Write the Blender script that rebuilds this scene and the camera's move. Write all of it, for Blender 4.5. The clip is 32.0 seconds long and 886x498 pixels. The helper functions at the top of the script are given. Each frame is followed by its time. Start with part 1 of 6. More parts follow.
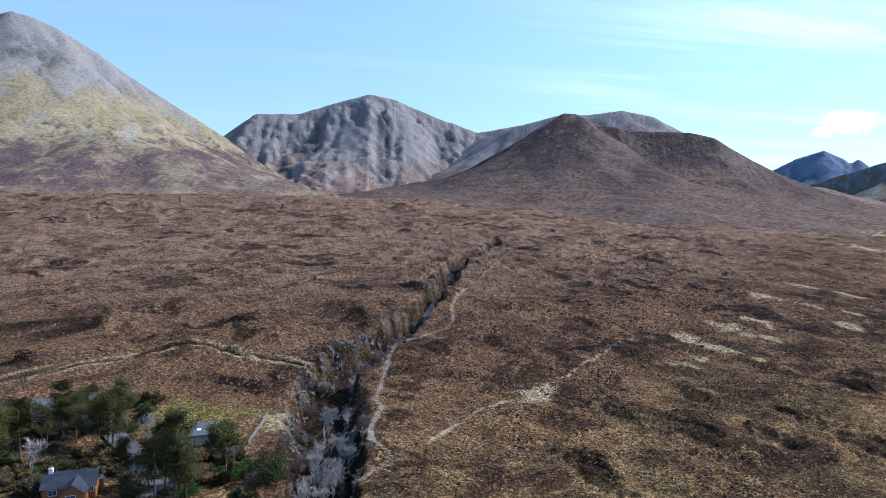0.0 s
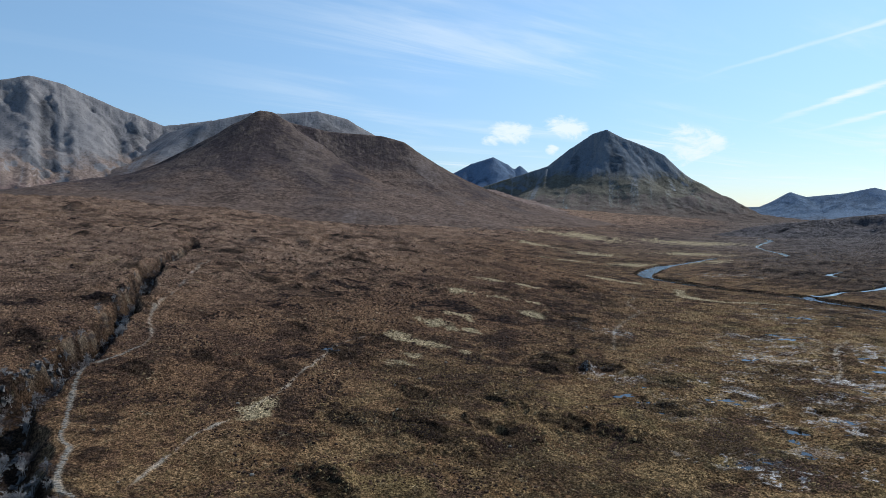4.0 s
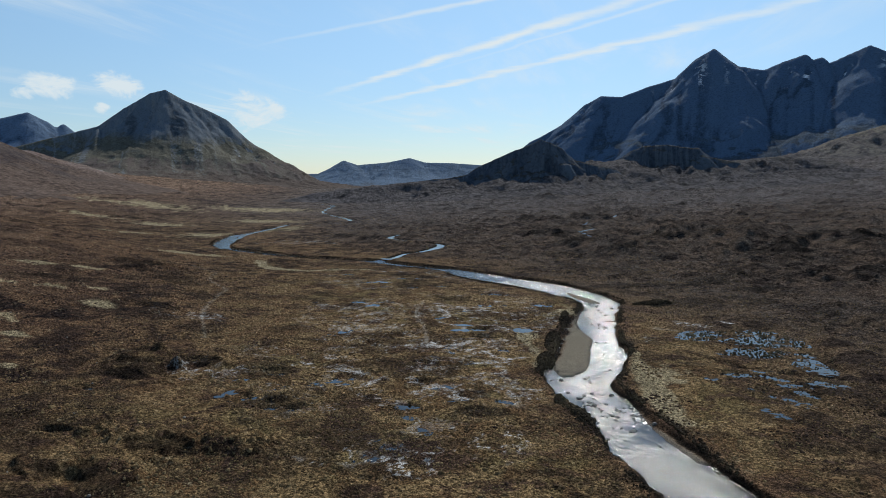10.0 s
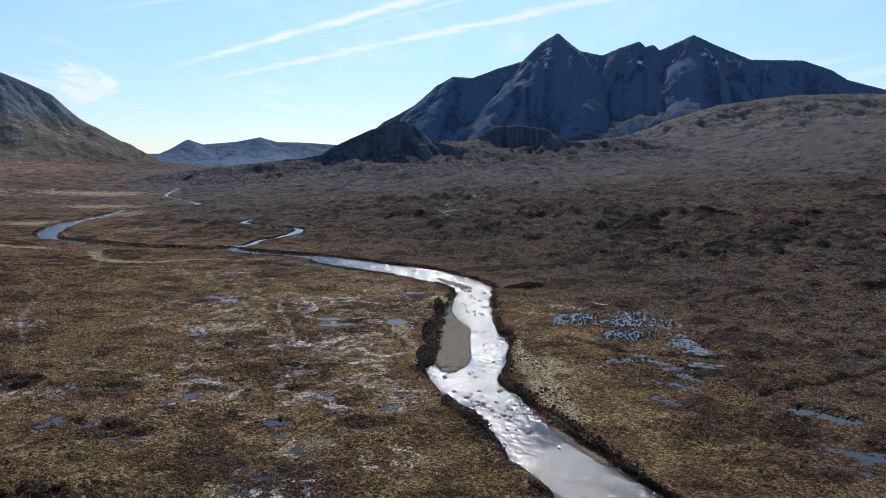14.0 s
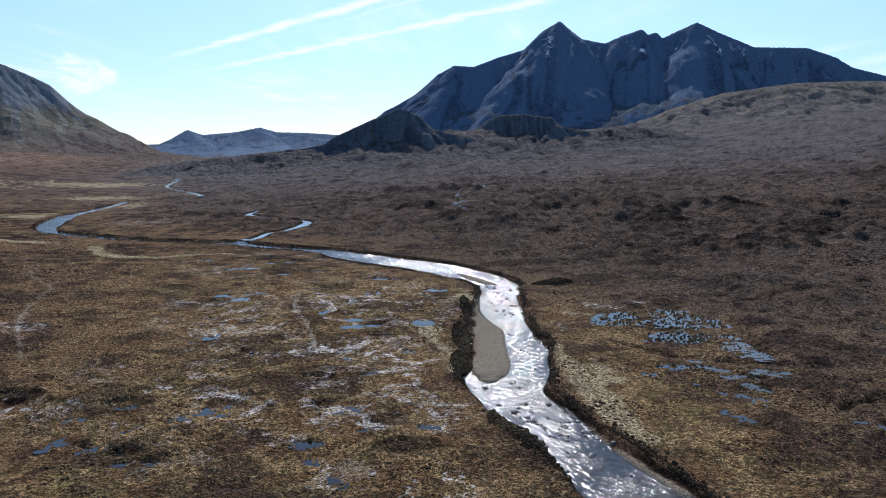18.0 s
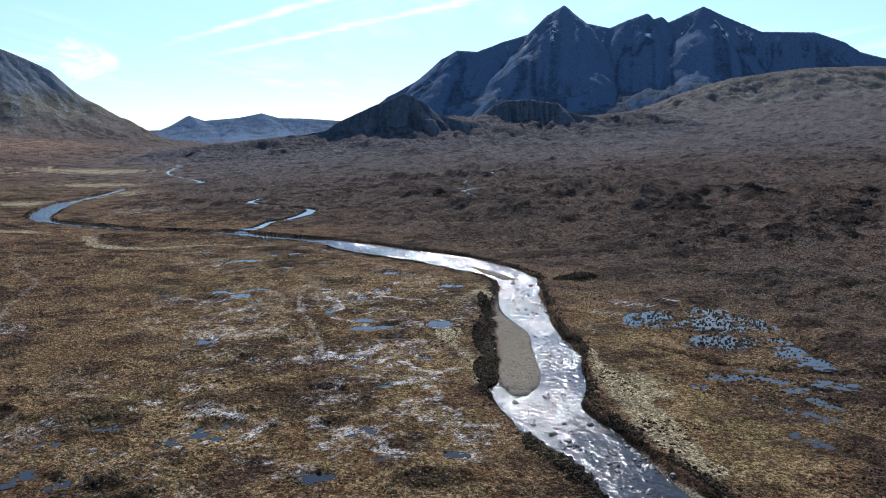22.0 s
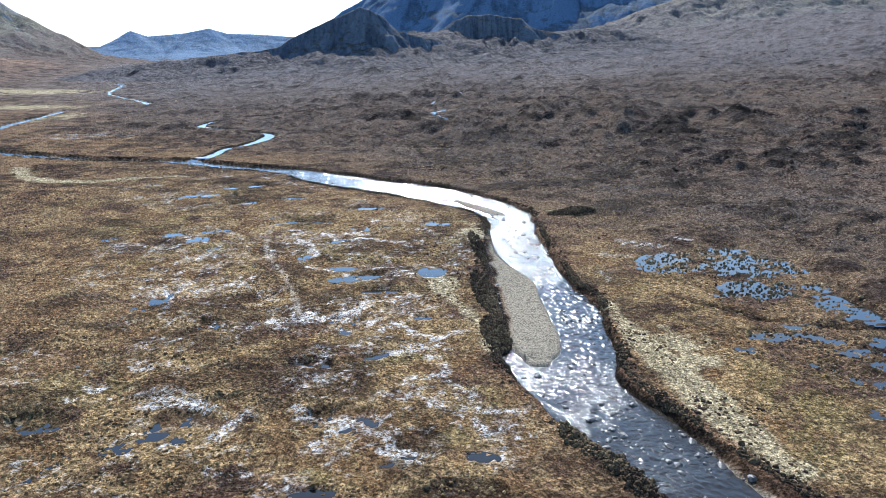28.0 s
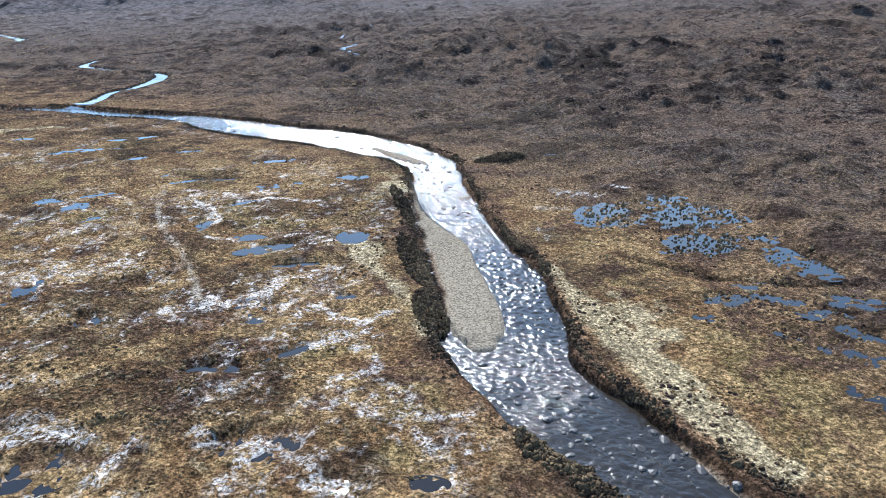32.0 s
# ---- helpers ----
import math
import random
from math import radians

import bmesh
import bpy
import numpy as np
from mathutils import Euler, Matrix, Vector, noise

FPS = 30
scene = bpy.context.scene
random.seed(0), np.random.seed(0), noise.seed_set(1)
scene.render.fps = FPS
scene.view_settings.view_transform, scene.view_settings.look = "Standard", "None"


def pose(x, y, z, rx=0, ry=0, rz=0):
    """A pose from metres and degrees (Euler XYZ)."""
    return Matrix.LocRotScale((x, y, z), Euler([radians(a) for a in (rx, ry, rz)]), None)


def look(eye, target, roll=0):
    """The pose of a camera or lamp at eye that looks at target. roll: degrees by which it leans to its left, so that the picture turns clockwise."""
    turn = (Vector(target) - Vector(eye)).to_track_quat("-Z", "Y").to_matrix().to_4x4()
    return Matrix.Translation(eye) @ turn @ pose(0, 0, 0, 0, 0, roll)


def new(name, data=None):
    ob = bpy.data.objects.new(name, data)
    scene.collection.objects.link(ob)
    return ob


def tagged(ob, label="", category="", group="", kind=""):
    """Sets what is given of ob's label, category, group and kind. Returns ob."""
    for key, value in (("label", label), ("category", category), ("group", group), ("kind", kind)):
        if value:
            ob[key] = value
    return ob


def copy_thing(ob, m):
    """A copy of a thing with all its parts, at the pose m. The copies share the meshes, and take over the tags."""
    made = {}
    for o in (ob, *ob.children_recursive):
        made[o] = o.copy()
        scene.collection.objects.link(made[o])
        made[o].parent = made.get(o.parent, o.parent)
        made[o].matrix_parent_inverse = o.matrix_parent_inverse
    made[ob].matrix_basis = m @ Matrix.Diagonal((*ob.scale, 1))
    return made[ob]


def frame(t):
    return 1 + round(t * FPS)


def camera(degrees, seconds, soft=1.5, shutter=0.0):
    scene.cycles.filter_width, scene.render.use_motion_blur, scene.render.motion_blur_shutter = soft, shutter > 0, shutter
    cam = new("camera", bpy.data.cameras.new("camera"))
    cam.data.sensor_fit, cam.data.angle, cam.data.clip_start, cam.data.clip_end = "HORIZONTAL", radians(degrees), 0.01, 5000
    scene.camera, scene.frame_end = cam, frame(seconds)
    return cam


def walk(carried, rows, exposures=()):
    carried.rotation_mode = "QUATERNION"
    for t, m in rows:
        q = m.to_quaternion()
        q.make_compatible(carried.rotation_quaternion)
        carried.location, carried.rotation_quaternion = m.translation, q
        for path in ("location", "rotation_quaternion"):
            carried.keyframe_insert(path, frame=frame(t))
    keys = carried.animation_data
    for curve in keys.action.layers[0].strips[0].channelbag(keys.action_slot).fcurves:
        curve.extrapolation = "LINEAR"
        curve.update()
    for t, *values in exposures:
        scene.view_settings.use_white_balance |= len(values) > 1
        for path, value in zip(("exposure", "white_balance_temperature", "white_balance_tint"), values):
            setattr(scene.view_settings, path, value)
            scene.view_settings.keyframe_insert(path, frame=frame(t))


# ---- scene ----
# Camera: one lens and one glide along the valley.
cam = camera(64.42, 32.0, soft=0.6)

PATH = [
    (0, 0.03, 0.01, 52.93, 69.386, -2.825, -0.11),
    (0.5, -0.68, -0.98, 52.77, 66.212, -2.822, -0.14),
    (1, -1.49, -1.74, 52.66, 63.453, -2.872, -0.16),
    (1.5, -2.52, -2.19, 52.63, 60.671, -2.903, -0.17),
    (2, -3.81, -2.32, 52.65, 58.021, -2.968, -0.22),
    (2.5, -5.29, -2.18, 52.69, 55.629, -2.999, -0.28),
    (4.5, -11.95, 0.35, 54.15, 39.812, -2.934, 0.04),
    (5, -13.87, 0.79, 54.50, 33.994, -2.962, 0.27),
    (5.5, -15.65, 1.51, 54.83, 29.591, -3.109, 0.35),
    (6, -17.35, 2.66, 55.04, 26.841, -3.174, 0.29),
    (6.5, -19.10, 4.16, 55.11, 24.026, -3.214, 0.24),
    (7, -20.83, 5.83, 55.17, 21.489, -3.490, 0.18),
    (7.5, -22.54, 7.63, 55.25, 19.119, -3.813, 0.13),
    (8, -24.22, 9.55, 55.26, 16.941, -4.144, 0.14),
    (8.5, -25.82, 11.66, 55.20, 15.359, -4.547, 0.18),
    (9, -27.28, 14.05, 55.12, 14.274, -4.956, 0.22),
    (9.5, -28.61, 16.61, 55.01, 12.653, -5.320, 0.21),
    (10, -29.85, 19.17, 54.92, 10.695, -5.705, 0.20),
    (10.5, -30.95, 21.64, 54.87, 8.938, -6.172, 0.21),
    (11, -31.86, 23.96, 54.86, 7.383, -6.566, 0.20),
    (11.5, -32.70, 26.16, 54.87, 5.347, -6.834, 0.19),
    (12, -33.54, 28.35, 54.92, 3.263, -6.861, 0.16),
    (12.5, -34.32, 30.54, 54.99, 1.205, -6.928, 0.15),
    (13, -35.06, 32.69, 55.03, -0.000, -7.012, 0.12),
    (13.5, -35.83, 34.77, 55.13, -0.644, -7.149, 0.11),
    (14, -36.68, 36.83, 55.25, -1.056, -7.298, 0.10),
    (14.5, -37.62, 38.90, 55.27, -1.169, -7.388, 0.07),
    (16.5, -42.43, 47.54, 55.11, -1.133, -7.827, -0.09),
    (17, -43.67, 49.78, 54.95, -1.094, -7.885, -0.10),
    (17.5, -44.80, 52.09, 54.88, -1.097, -8.006, -0.11),
    (18, -45.76, 54.46, 54.85, -1.059, -8.112, -0.11),
    (18.5, -46.55, 56.83, 54.79, -1.037, -8.230, -0.12),
    (19, -47.22, 59.20, 54.70, -1.019, -8.307, -0.10),
    (19.5, -47.78, 61.60, 54.63, -0.978, -8.416, -0.08),
    (20, -48.22, 64.09, 54.54, -0.945, -8.536, -0.10),
    (20.5, -48.59, 66.66, 54.40, -0.909, -8.644, -0.11),
    (21, -49.00, 69.26, 54.27, -0.884, -8.822, -0.10),
    (21.5, -49.52, 71.86, 54.19, -0.877, -9.021, -0.08),
    (22, -50.12, 74.43, 54.18, -0.867, -9.215, -0.10),
    (22.5, -50.71, 76.92, 54.22, -0.823, -9.524, -0.12),
    (23, -51.34, 79.39, 54.29, -0.828, -9.855, -0.15),
    (23.5, -52.13, 81.90, 54.40, -1.258, -10.330, -0.15),
    (24, -52.97, 84.34, 54.52, -1.710, -10.928, -0.15),
    (24.5, -53.78, 86.62, 54.58, -2.095, -11.526, -0.15),
    (25, -54.60, 88.82, 54.59, -2.426, -12.136, -0.14),
    (25.5, -55.45, 91.04, 54.55, -2.998, -12.770, -0.13),
    (27.5, -57.88, 99.96, 54.07, -4.391, -15.073, -0.05),
    (28, -58.09, 102.46, 53.85, -4.338, -15.634, 0.01),
    (28.5, -58.17, 105.14, 53.66, -4.316, -16.253, 0.09),
    (29, -58.14, 107.87, 53.50, -4.379, -16.924, 0.16),
    (29.5, -58.02, 110.49, 53.36, -4.782, -17.569, 0.17),
    (30, -57.79, 112.94, 53.28, -5.659, -18.189, 0.07),
    (30.5, -57.47, 115.30, 53.28, -7.167, -18.828, -0.17),
    (31, -57.20, 117.70, 53.42, -8.913, -19.489, -0.33),
    (31.5, -57.25, 120.13, 53.72, -10.100, -20.195, -0.30),
    (32, -57.66, 122.48, 54.01, -11.466, -20.866, 0.01),
]


def aim(x, y, z, yaw, pitch, roll):
    a, b = radians(yaw), radians(pitch)
    way = Vector((-math.sin(a) * math.cos(b), math.cos(a) * math.cos(b), math.sin(b)))
    return look((x, y, z), Vector((x, y, z)) + way, roll)


EXPOSURE = [(0.0, 0.60, 5850, 13), (2.0, 0.30, 5950, 10), (4.5, -0.20, 6250, 7), (6.0, -0.44, 6450, 5), (9.0, -0.42, 6450, 5), (13.0, -0.17, 6250, 10), (19.0, 0.09, 6050, 13), (23.0, 0.3, 5950, 10), (25.5, 0.72, 5900, 7), (28.0, 1.14, 5850, 8), (32.0, 1.22, 5900, 9)]
walk(cam, [(t, aim(*row)) for t, *row in PATH], EXPOSURE)

# Sun and sky.
SUN_YAW, SUN_UP = -2.0, 38.5
sun = new("sun", bpy.data.lights.new("sun", "SUN"))
sun.data.energy, sun.data.angle, sun.data.color = 4.5, radians(0.55), (1.0, 0.965, 0.92)
sun_way = Vector((-math.sin(radians(SUN_YAW)) * math.cos(radians(SUN_UP)), math.cos(radians(SUN_YAW)) * math.cos(radians(SUN_UP)), math.sin(radians(SUN_UP))))
sun.matrix_world = look(sun_way * 900, (0, 0, 0))


class Nodes:
    """A short hand for a node tree."""

    def __init__(self, tree):
        self.tree = tree
        tree.nodes.clear()

    def add(self, kind):
        return self.tree.nodes.new(kind)

    def put(self, socket, value):
        if isinstance(value, bpy.types.NodeSocket):
            self.tree.links.new(value, socket)
        elif isinstance(value, (tuple, list)) and socket.type == "RGBA" and len(value) == 3:
            socket.default_value = (*value, 1.0)
        else:
            socket.default_value = value

    def math(self, operation, a, b=0.0, c=0.0, clamp=False):
        node = self.tree.nodes.new("ShaderNodeMath")
        node.operation, node.use_clamp = operation, clamp
        for n, v in enumerate((a, b, c)):
            self.put(node.inputs[n], v)
        return node.outputs[0]

    def ramp(self, value, low, high, out_low=0.0, out_high=1.0):
        node = self.tree.nodes.new("ShaderNodeMapRange")
        node.interpolation_type = "SMOOTHSTEP"
        for n, v in enumerate((value, low, high, out_low, out_high)):
            self.put(node.inputs[n], v)
        return node.outputs[0]

    def noise(self, vector, scale, detail=4.0, rough=0.55, warp=0.0):
        node = self.tree.nodes.new("ShaderNodeTexNoise")
        self.put(node.inputs["Vector"], vector)
        for key, v in (("Scale", scale), ("Detail", detail), ("Roughness", rough), ("Distortion", warp)):
            self.put(node.inputs[key], v)
        return node.outputs[0]

    def cells(self, vector, scale, feature="F1"):
        node = self.tree.nodes.new("ShaderNodeTexVoronoi")
        node.feature = feature
        self.put(node.inputs["Vector"], vector)
        self.put(node.inputs["Scale"], scale)
        return node.outputs[0]

    def mix(self, factor, a, b, blend="MIX"):
        node = self.tree.nodes.new("ShaderNodeMix")
        node.data_type, node.blend_type = "RGBA", blend
        self.put(node.inputs[0], factor)
        self.put(node.inputs[6], a)
        self.put(node.inputs[7], b)
        return node.outputs[2]

    def mapped(self, vector, scale=(1, 1, 1), turn=(0, 0, 0), shift=(0, 0, 0)):
        node = self.tree.nodes.new("ShaderNodeMapping")
        self.put(node.inputs[0], vector)
        node.inputs[1].default_value, node.inputs[2].default_value, node.inputs[3].default_value = shift, turn, scale
        return node.outputs[0]

    def place(self):
        return self.tree.nodes.new("ShaderNodeTexCoord").outputs["Object"]

    def attribute(self, name):
        node = self.tree.nodes.new("ShaderNodeAttribute")
        node.attribute_name = name
        return node.outputs["Fac"]

    def bump(self, height, strength=0.5, reach=0.1, normal=None):
        node = self.tree.nodes.new("ShaderNodeBump")
        self.put(node.inputs["Strength"], strength)
        self.put(node.inputs["Distance"], reach)
        self.put(node.inputs["Height"], height)
        if normal is not None:
            self.put(node.inputs["Normal"], normal)
        return node.outputs[0]

    def surface(self, colour, rough=0.8, normal=None, metal=0.0, spec=0.3, **more):
        node = self.tree.nodes.new("ShaderNodeBsdfPrincipled")
        self.put(node.inputs["Base Color"], colour)
        self.put(node.inputs["Roughness"], rough)
        self.put(node.inputs["Metallic"], metal)
        self.put(node.inputs["Specular IOR Level"], spec)
        if normal is not None:
            self.put(node.inputs["Normal"], normal)
        for key, value in more.items():
            self.put(node.inputs[key], value)
        out = self.tree.nodes.new("ShaderNodeOutputMaterial")
        self.tree.links.new(node.outputs[0], out.inputs[0])
        return node


SKY_STRENGTH = 0.15
CLOUD_TINT = (6.6, 7.0, 7.3)
TRAILS = [((0.75, 3.6), (-2.6, 7.7), 0.13, 0.95), ((1.6, 3.95), (-2.6, 9.0), 0.17, 0.85), ((0.6, 3.4), (-1.7, 4.7), 0.07, 0.75), ((1.1, 3.45), (-0.9, 6.0), 0.06, 0.45)]
PUFFS = [(39.5, 6.3, 0.045, 0.02), (35.3, 6.7, 0.038, 0.022), (41.0, 5.8, 0.02, 0.012), (36.3, 5.0, 0.012, 0.010), (25.5, 5.2, 0.05, 0.03)]


def build_sky():
    world = bpy.data.worlds.new("sky")
    scene.world = world
    world.use_nodes = True
    n = Nodes(world.node_tree)
    sky = n.add("ShaderNodeTexSky")
    sky.sky_type, sky.sun_disc = "NISHITA", False
    sky.sun_elevation, sky.sun_rotation = radians(SUN_UP), radians(-SUN_YAW)
    sky.altitude, sky.air_density, sky.dust_density, sky.ozone_density = 20, 1.0, 0.12, 1.3
    way = n.tree.nodes.new("ShaderNodeTexCoord").outputs["Generated"]
    split = n.add("ShaderNodeSeparateXYZ")
    n.put(split.inputs[0], way)
    x, y, z = split.outputs
    up = n.math("MAXIMUM", z, 0.02)
    px, py = n.math("DIVIDE", x, up), n.math("DIVIDE", y, up)
    join = n.add("ShaderNodeCombineXYZ")
    n.put(join.inputs[0], px)
    n.put(join.inputs[1], py)
    flat = join.outputs[0]
    # Thin high cloud, drawn out along the wind, denser towards the sun.
    streaks = n.noise(n.mapped(flat, (0.9, 0.16, 1), (0, 0, radians(-24))), 1.1, 6.0, 0.62, 0.6)
    veil = n.noise(flat, 0.28, 3.0, 0.5, 0.3)
    cirrus = n.math("MULTIPLY", n.math("MULTIPLY", n.ramp(streaks, 0.44, 0.74), n.ramp(veil, 0.38, 0.62)), n.ramp(y, 0.35, 0.85, 0.06, 1.0))
    cloud = n.math("MULTIPLY", cirrus, 0.75)
    # Vapour trails: straight lines in the cloud layer.
    for (ax, ay), (bx, by), wide, thick in TRAILS:
        long = math.hypot(bx - ax, by - ay)
        ux, uy = (bx - ax) / long, (by - ay) / long
        off = n.math("ADD", n.math("MULTIPLY", n.math("SUBTRACT", px, ax), -uy), n.math("MULTIPLY", n.math("SUBTRACT", py, ay), ux))
        along = n.math("ADD", n.math("MULTIPLY", n.math("SUBTRACT", px, ax), ux), n.math("MULTIPLY", n.math("SUBTRACT", py, ay), uy))
        ragged = n.math("MULTIPLY", n.math("SUBTRACT", n.noise(flat, 2.2, 5.0, 0.6), 0.5), wide * 2.2)
        off = n.math("ABSOLUTE", n.math("ADD", off, ragged))
        body = n.ramp(off, wide, 0.0)
        body = n.math("MULTIPLY", body, n.math("MULTIPLY", n.ramp(along, -0.4, 1.0), n.ramp(along, long + 1.5, long - 2.0)))
        body = n.math("MULTIPLY", body, n.math("MULTIPLY", thick, n.ramp(n.noise(flat, 1.3, 4.0), 0.25, 0.6, 0.45, 1.0)))
        cloud = n.math("MAXIMUM", cloud, body)
    # Small fair-weather clouds over the hills.
    ragged = n.noise(n.mapped(way, (1, 1, 2.0)), 26.0, 6.0, 0.65, 0.4)
    for yaw, rise, wide, tall in PUFFS:
        a, b = radians(yaw), radians(rise)
        cx, cy, cz = -math.sin(a) * math.cos(b), math.cos(a) * math.cos(b), math.sin(b)
        side = n.math("ADD", n.math("MULTIPLY", x, math.cos(a)), n.math("MULTIPLY", y, math.sin(a)))
        d1, d2 = n.math("DIVIDE", side, wide), n.math("DIVIDE", n.math("SUBTRACT", z, cz), tall)
        far = n.math("ADD", n.math("MULTIPLY", d1, d1), n.math("MULTIPLY", d2, d2))
        ahead = n.math("ADD", n.math("MULTIPLY", x, -math.sin(a)), n.math("MULTIPLY", y, math.cos(a)))
        far = n.math("ADD", far, n.ramp(ahead, 0.2, -0.2, 0.0, 50.0))
        body = n.ramp(n.math("SUBTRACT", n.math("MULTIPLY", n.math("SUBTRACT", ragged, 0.18), 2.6), far), 0.0, 0.8)
        cloud = n.math("MAXIMUM", cloud, n.math("MULTIPLY", body, 0.85))
    cloud = n.math("MULTIPLY", cloud, n.ramp(z, 0.0, 0.06))
    # The pale band of air low over the land stays blue on this clear day.
    air = n.mix(n.ramp(z, 0.0, 0.32), (0.54, 0.62, 0.79), (0.89, 0.965, 0.99))
    colour = n.mix(cloud, n.mix(1.0, sky.outputs[0], air, "MULTIPLY"), CLOUD_TINT)
    back = n.add("ShaderNodeBackground")
    n.put(back.inputs[0], colour)
    back.inputs[1].default_value = SKY_STRENGTH
    out = n.add("ShaderNodeOutputWorld")
    n.tree.links.new(back.outputs[0], out.inputs[0])


build_sky()


# ---- terrain plan ----
def lattice(ix, iy, seed):
    h = (ix.astype(np.int64) * 374761393 + iy.astype(np.int64) * 668265263 + seed * 974711) & 0xFFFFFFFF
    h = ((h ^ (h >> 13)) * 1274126177) & 0xFFFFFFFF
    h = ((h ^ (h >> 16)) * 2246822519) & 0xFFFFFFFF
    return ((h ^ (h >> 15)) & 0xFFFFFF) / 8388607.5 - 1.0


def smooth_noise(x, y, seed):
    ix, iy = np.floor(x), np.floor(y)
    fx, fy = x - ix, y - iy
    fx, fy = fx * fx * fx * (fx * (fx * 6 - 15) + 10), fy * fy * fy * (fy * (fy * 6 - 15) + 10)
    a, b = lattice(ix, iy, seed), lattice(ix + 1, iy, seed)
    c, d = lattice(ix, iy + 1, seed), lattice(ix + 1, iy + 1, seed)
    return (a * (1 - fx) + b * fx) * (1 - fy) + (c * (1 - fx) + d * fx) * fy


def fbm(x, y, size, octaves=4, seed=0, gain=0.5):
    """Layered noise, about -1 to 1, whose largest waves are size metres long."""
    total, amp, norm = 0.0, 1.0, 0.0
    c, s = math.cos(0.6), math.sin(0.6)
    x, y = np.asarray(x, float) / size, np.asarray(y, float) / size
    for n in range(octaves):
        total = total + amp * smooth_noise(x + 17.3 * n, y - 9.1 * n, seed + n)
        norm, amp = norm + amp, amp * gain
        x, y = 2.03 * (c * x - s * y), 2.03 * (s * x + c * y)
    return total / norm * 1.5


def step(v, low, high):
    k = np.clip((v - low) / (high - low), 0, 1)
    return k * k * (3 - 2 * k)


def line_distance(x, y, line, reach=160.0):
    """The distance to a bent line of points, and the value that the line's further columns take there; far off it stays large."""
    x, y = np.broadcast_arrays(np.asarray(x, float), np.asarray(y, float))
    best, value = np.full(x.shape, 1e9), np.full(x.shape, float(line[0][2]) if len(line[0]) > 2 else 0.0)
    xs, ys = [p[0] for p in line], [p[1] for p in line]
    close = (x > min(xs) - reach) & (x < max(xs) + reach) & (y > min(ys) - reach) & (y < max(ys) + reach)
    if not close.any():
        return best, value
    cx, cy = x[close], y[close]
    near, found = np.full(cx.shape, 1e9), value[close]
    for p, q in zip(line, line[1:]):
        dx, dy = q[0] - p[0], q[1] - p[1]
        k = np.clip(((cx - p[0]) * dx + (cy - p[1]) * dy) / (dx * dx + dy * dy), 0, 1)
        d = np.hypot(cx - p[0] - k * dx, cy - p[1] - k * dy)
        less = d < near
        near = np.where(less, d, near)
        if len(p) > 2:
            found = np.where(less, p[2] + k * (q[2] - p[2]), found)
    best[close], value[close] = near, found
    return best, value


def curved(line, steps=6):
    """A smooth line through the given points (Catmull-Rom)."""
    pts = [np.array(p, float) for p in line]
    pts = [2 * pts[0] - pts[1]] + pts + [2 * pts[-1] - pts[-2]]
    out = []
    for a, b, c, d in zip(pts, pts[1:], pts[2:], pts[3:]):
        for n in range(steps):
            t = n / steps
            out.append(0.5 * (2 * b + (c - a) * t + (2 * a - 5 * b + 4 * c - d) * t * t + (3 * b - 3 * c + d - a) * t ** 3))
    return out + [pts[-2]]


# The river's middle line with half its width, upstream to downstream: the upper loops, then the reach past the bar.
UPPER_RIVER = [(-600, 1500, 6), (-515, 1385, 6), (-440, 1120, 3.5), (-345, 955, 4.5), (-316, 895, 5.5), (-336, 850, 3.5), (-367, 815, 5), (-360, 760, 4.5), (-353, 690, 6), (-350, 650, 8.5), (-326, 575, 8.5), (-300, 530, 5), (-244, 496, 6), (-203, 480, 5), (-169, 474, 6), (-134, 452, 7.6), (-104, 436.5, 8)]
LOWER_RIVER = [(-85, 416, 12.5), (-67, 400, 13.5), (-50, 386.5, 14), (-34.5, 369, 13), (-20.5, 347, 9.6), (-18.2, 328, 7.8), (-21, 308, 8.2), (-22.8, 285, 9.2), (-24.4, 262, 9.8), (-23.6, 251, 11.2), (-24.8, 238, 10.3), (-27.2, 223, 10.6), (-27.8, 213, 9.4), (-26, 204, 8.6), (-22.6, 194, 8.2), (-19.4, 186, 7.6), (-16.8, 178, 7.8), (-8, 150, 9), (8, 115, 10), (18, 60, 10), (20, -60, 10), (30, -300, 10)]
RIVER = curved(UPPER_RIVER + LOWER_RIVER)
BROOK = curved([(-159, 473, 2.4), (-155, 490, 2.3), (-152, 520, 2), (-145, 533, 2.3), (-140.5, 547, 3.1), (-137, 563, 3.5), (-136.5, 576, 3), (-141, 586, 2), (-150, 593, 1.8), (-163, 604, 1.6), (-176, 619, 1.8), (-189, 632, 2.3), (-196.6, 640, 2.3), (-196.6, 654, 1.6), (-192, 671, 1.6), (-178, 680, 1.4), (-153, 687, 1.2), (-117, 694, 1.1), (-76, 696, 1.1), (0, 700, 0.9)])
RIVULET = curved([(-13, 585, 0.5), (-14.5, 595, 0.8), (-20, 602, 0.9), (-26, 625, 1.5), (-16, 640, 1.3), (-13, 668, 1.3), (-20, 682, 1.1), (-23, 705, 0.8), (-12, 735, 0.9), (6, 800, 1.6), (20, 850, 1.2), (60, 920, 0.9)])
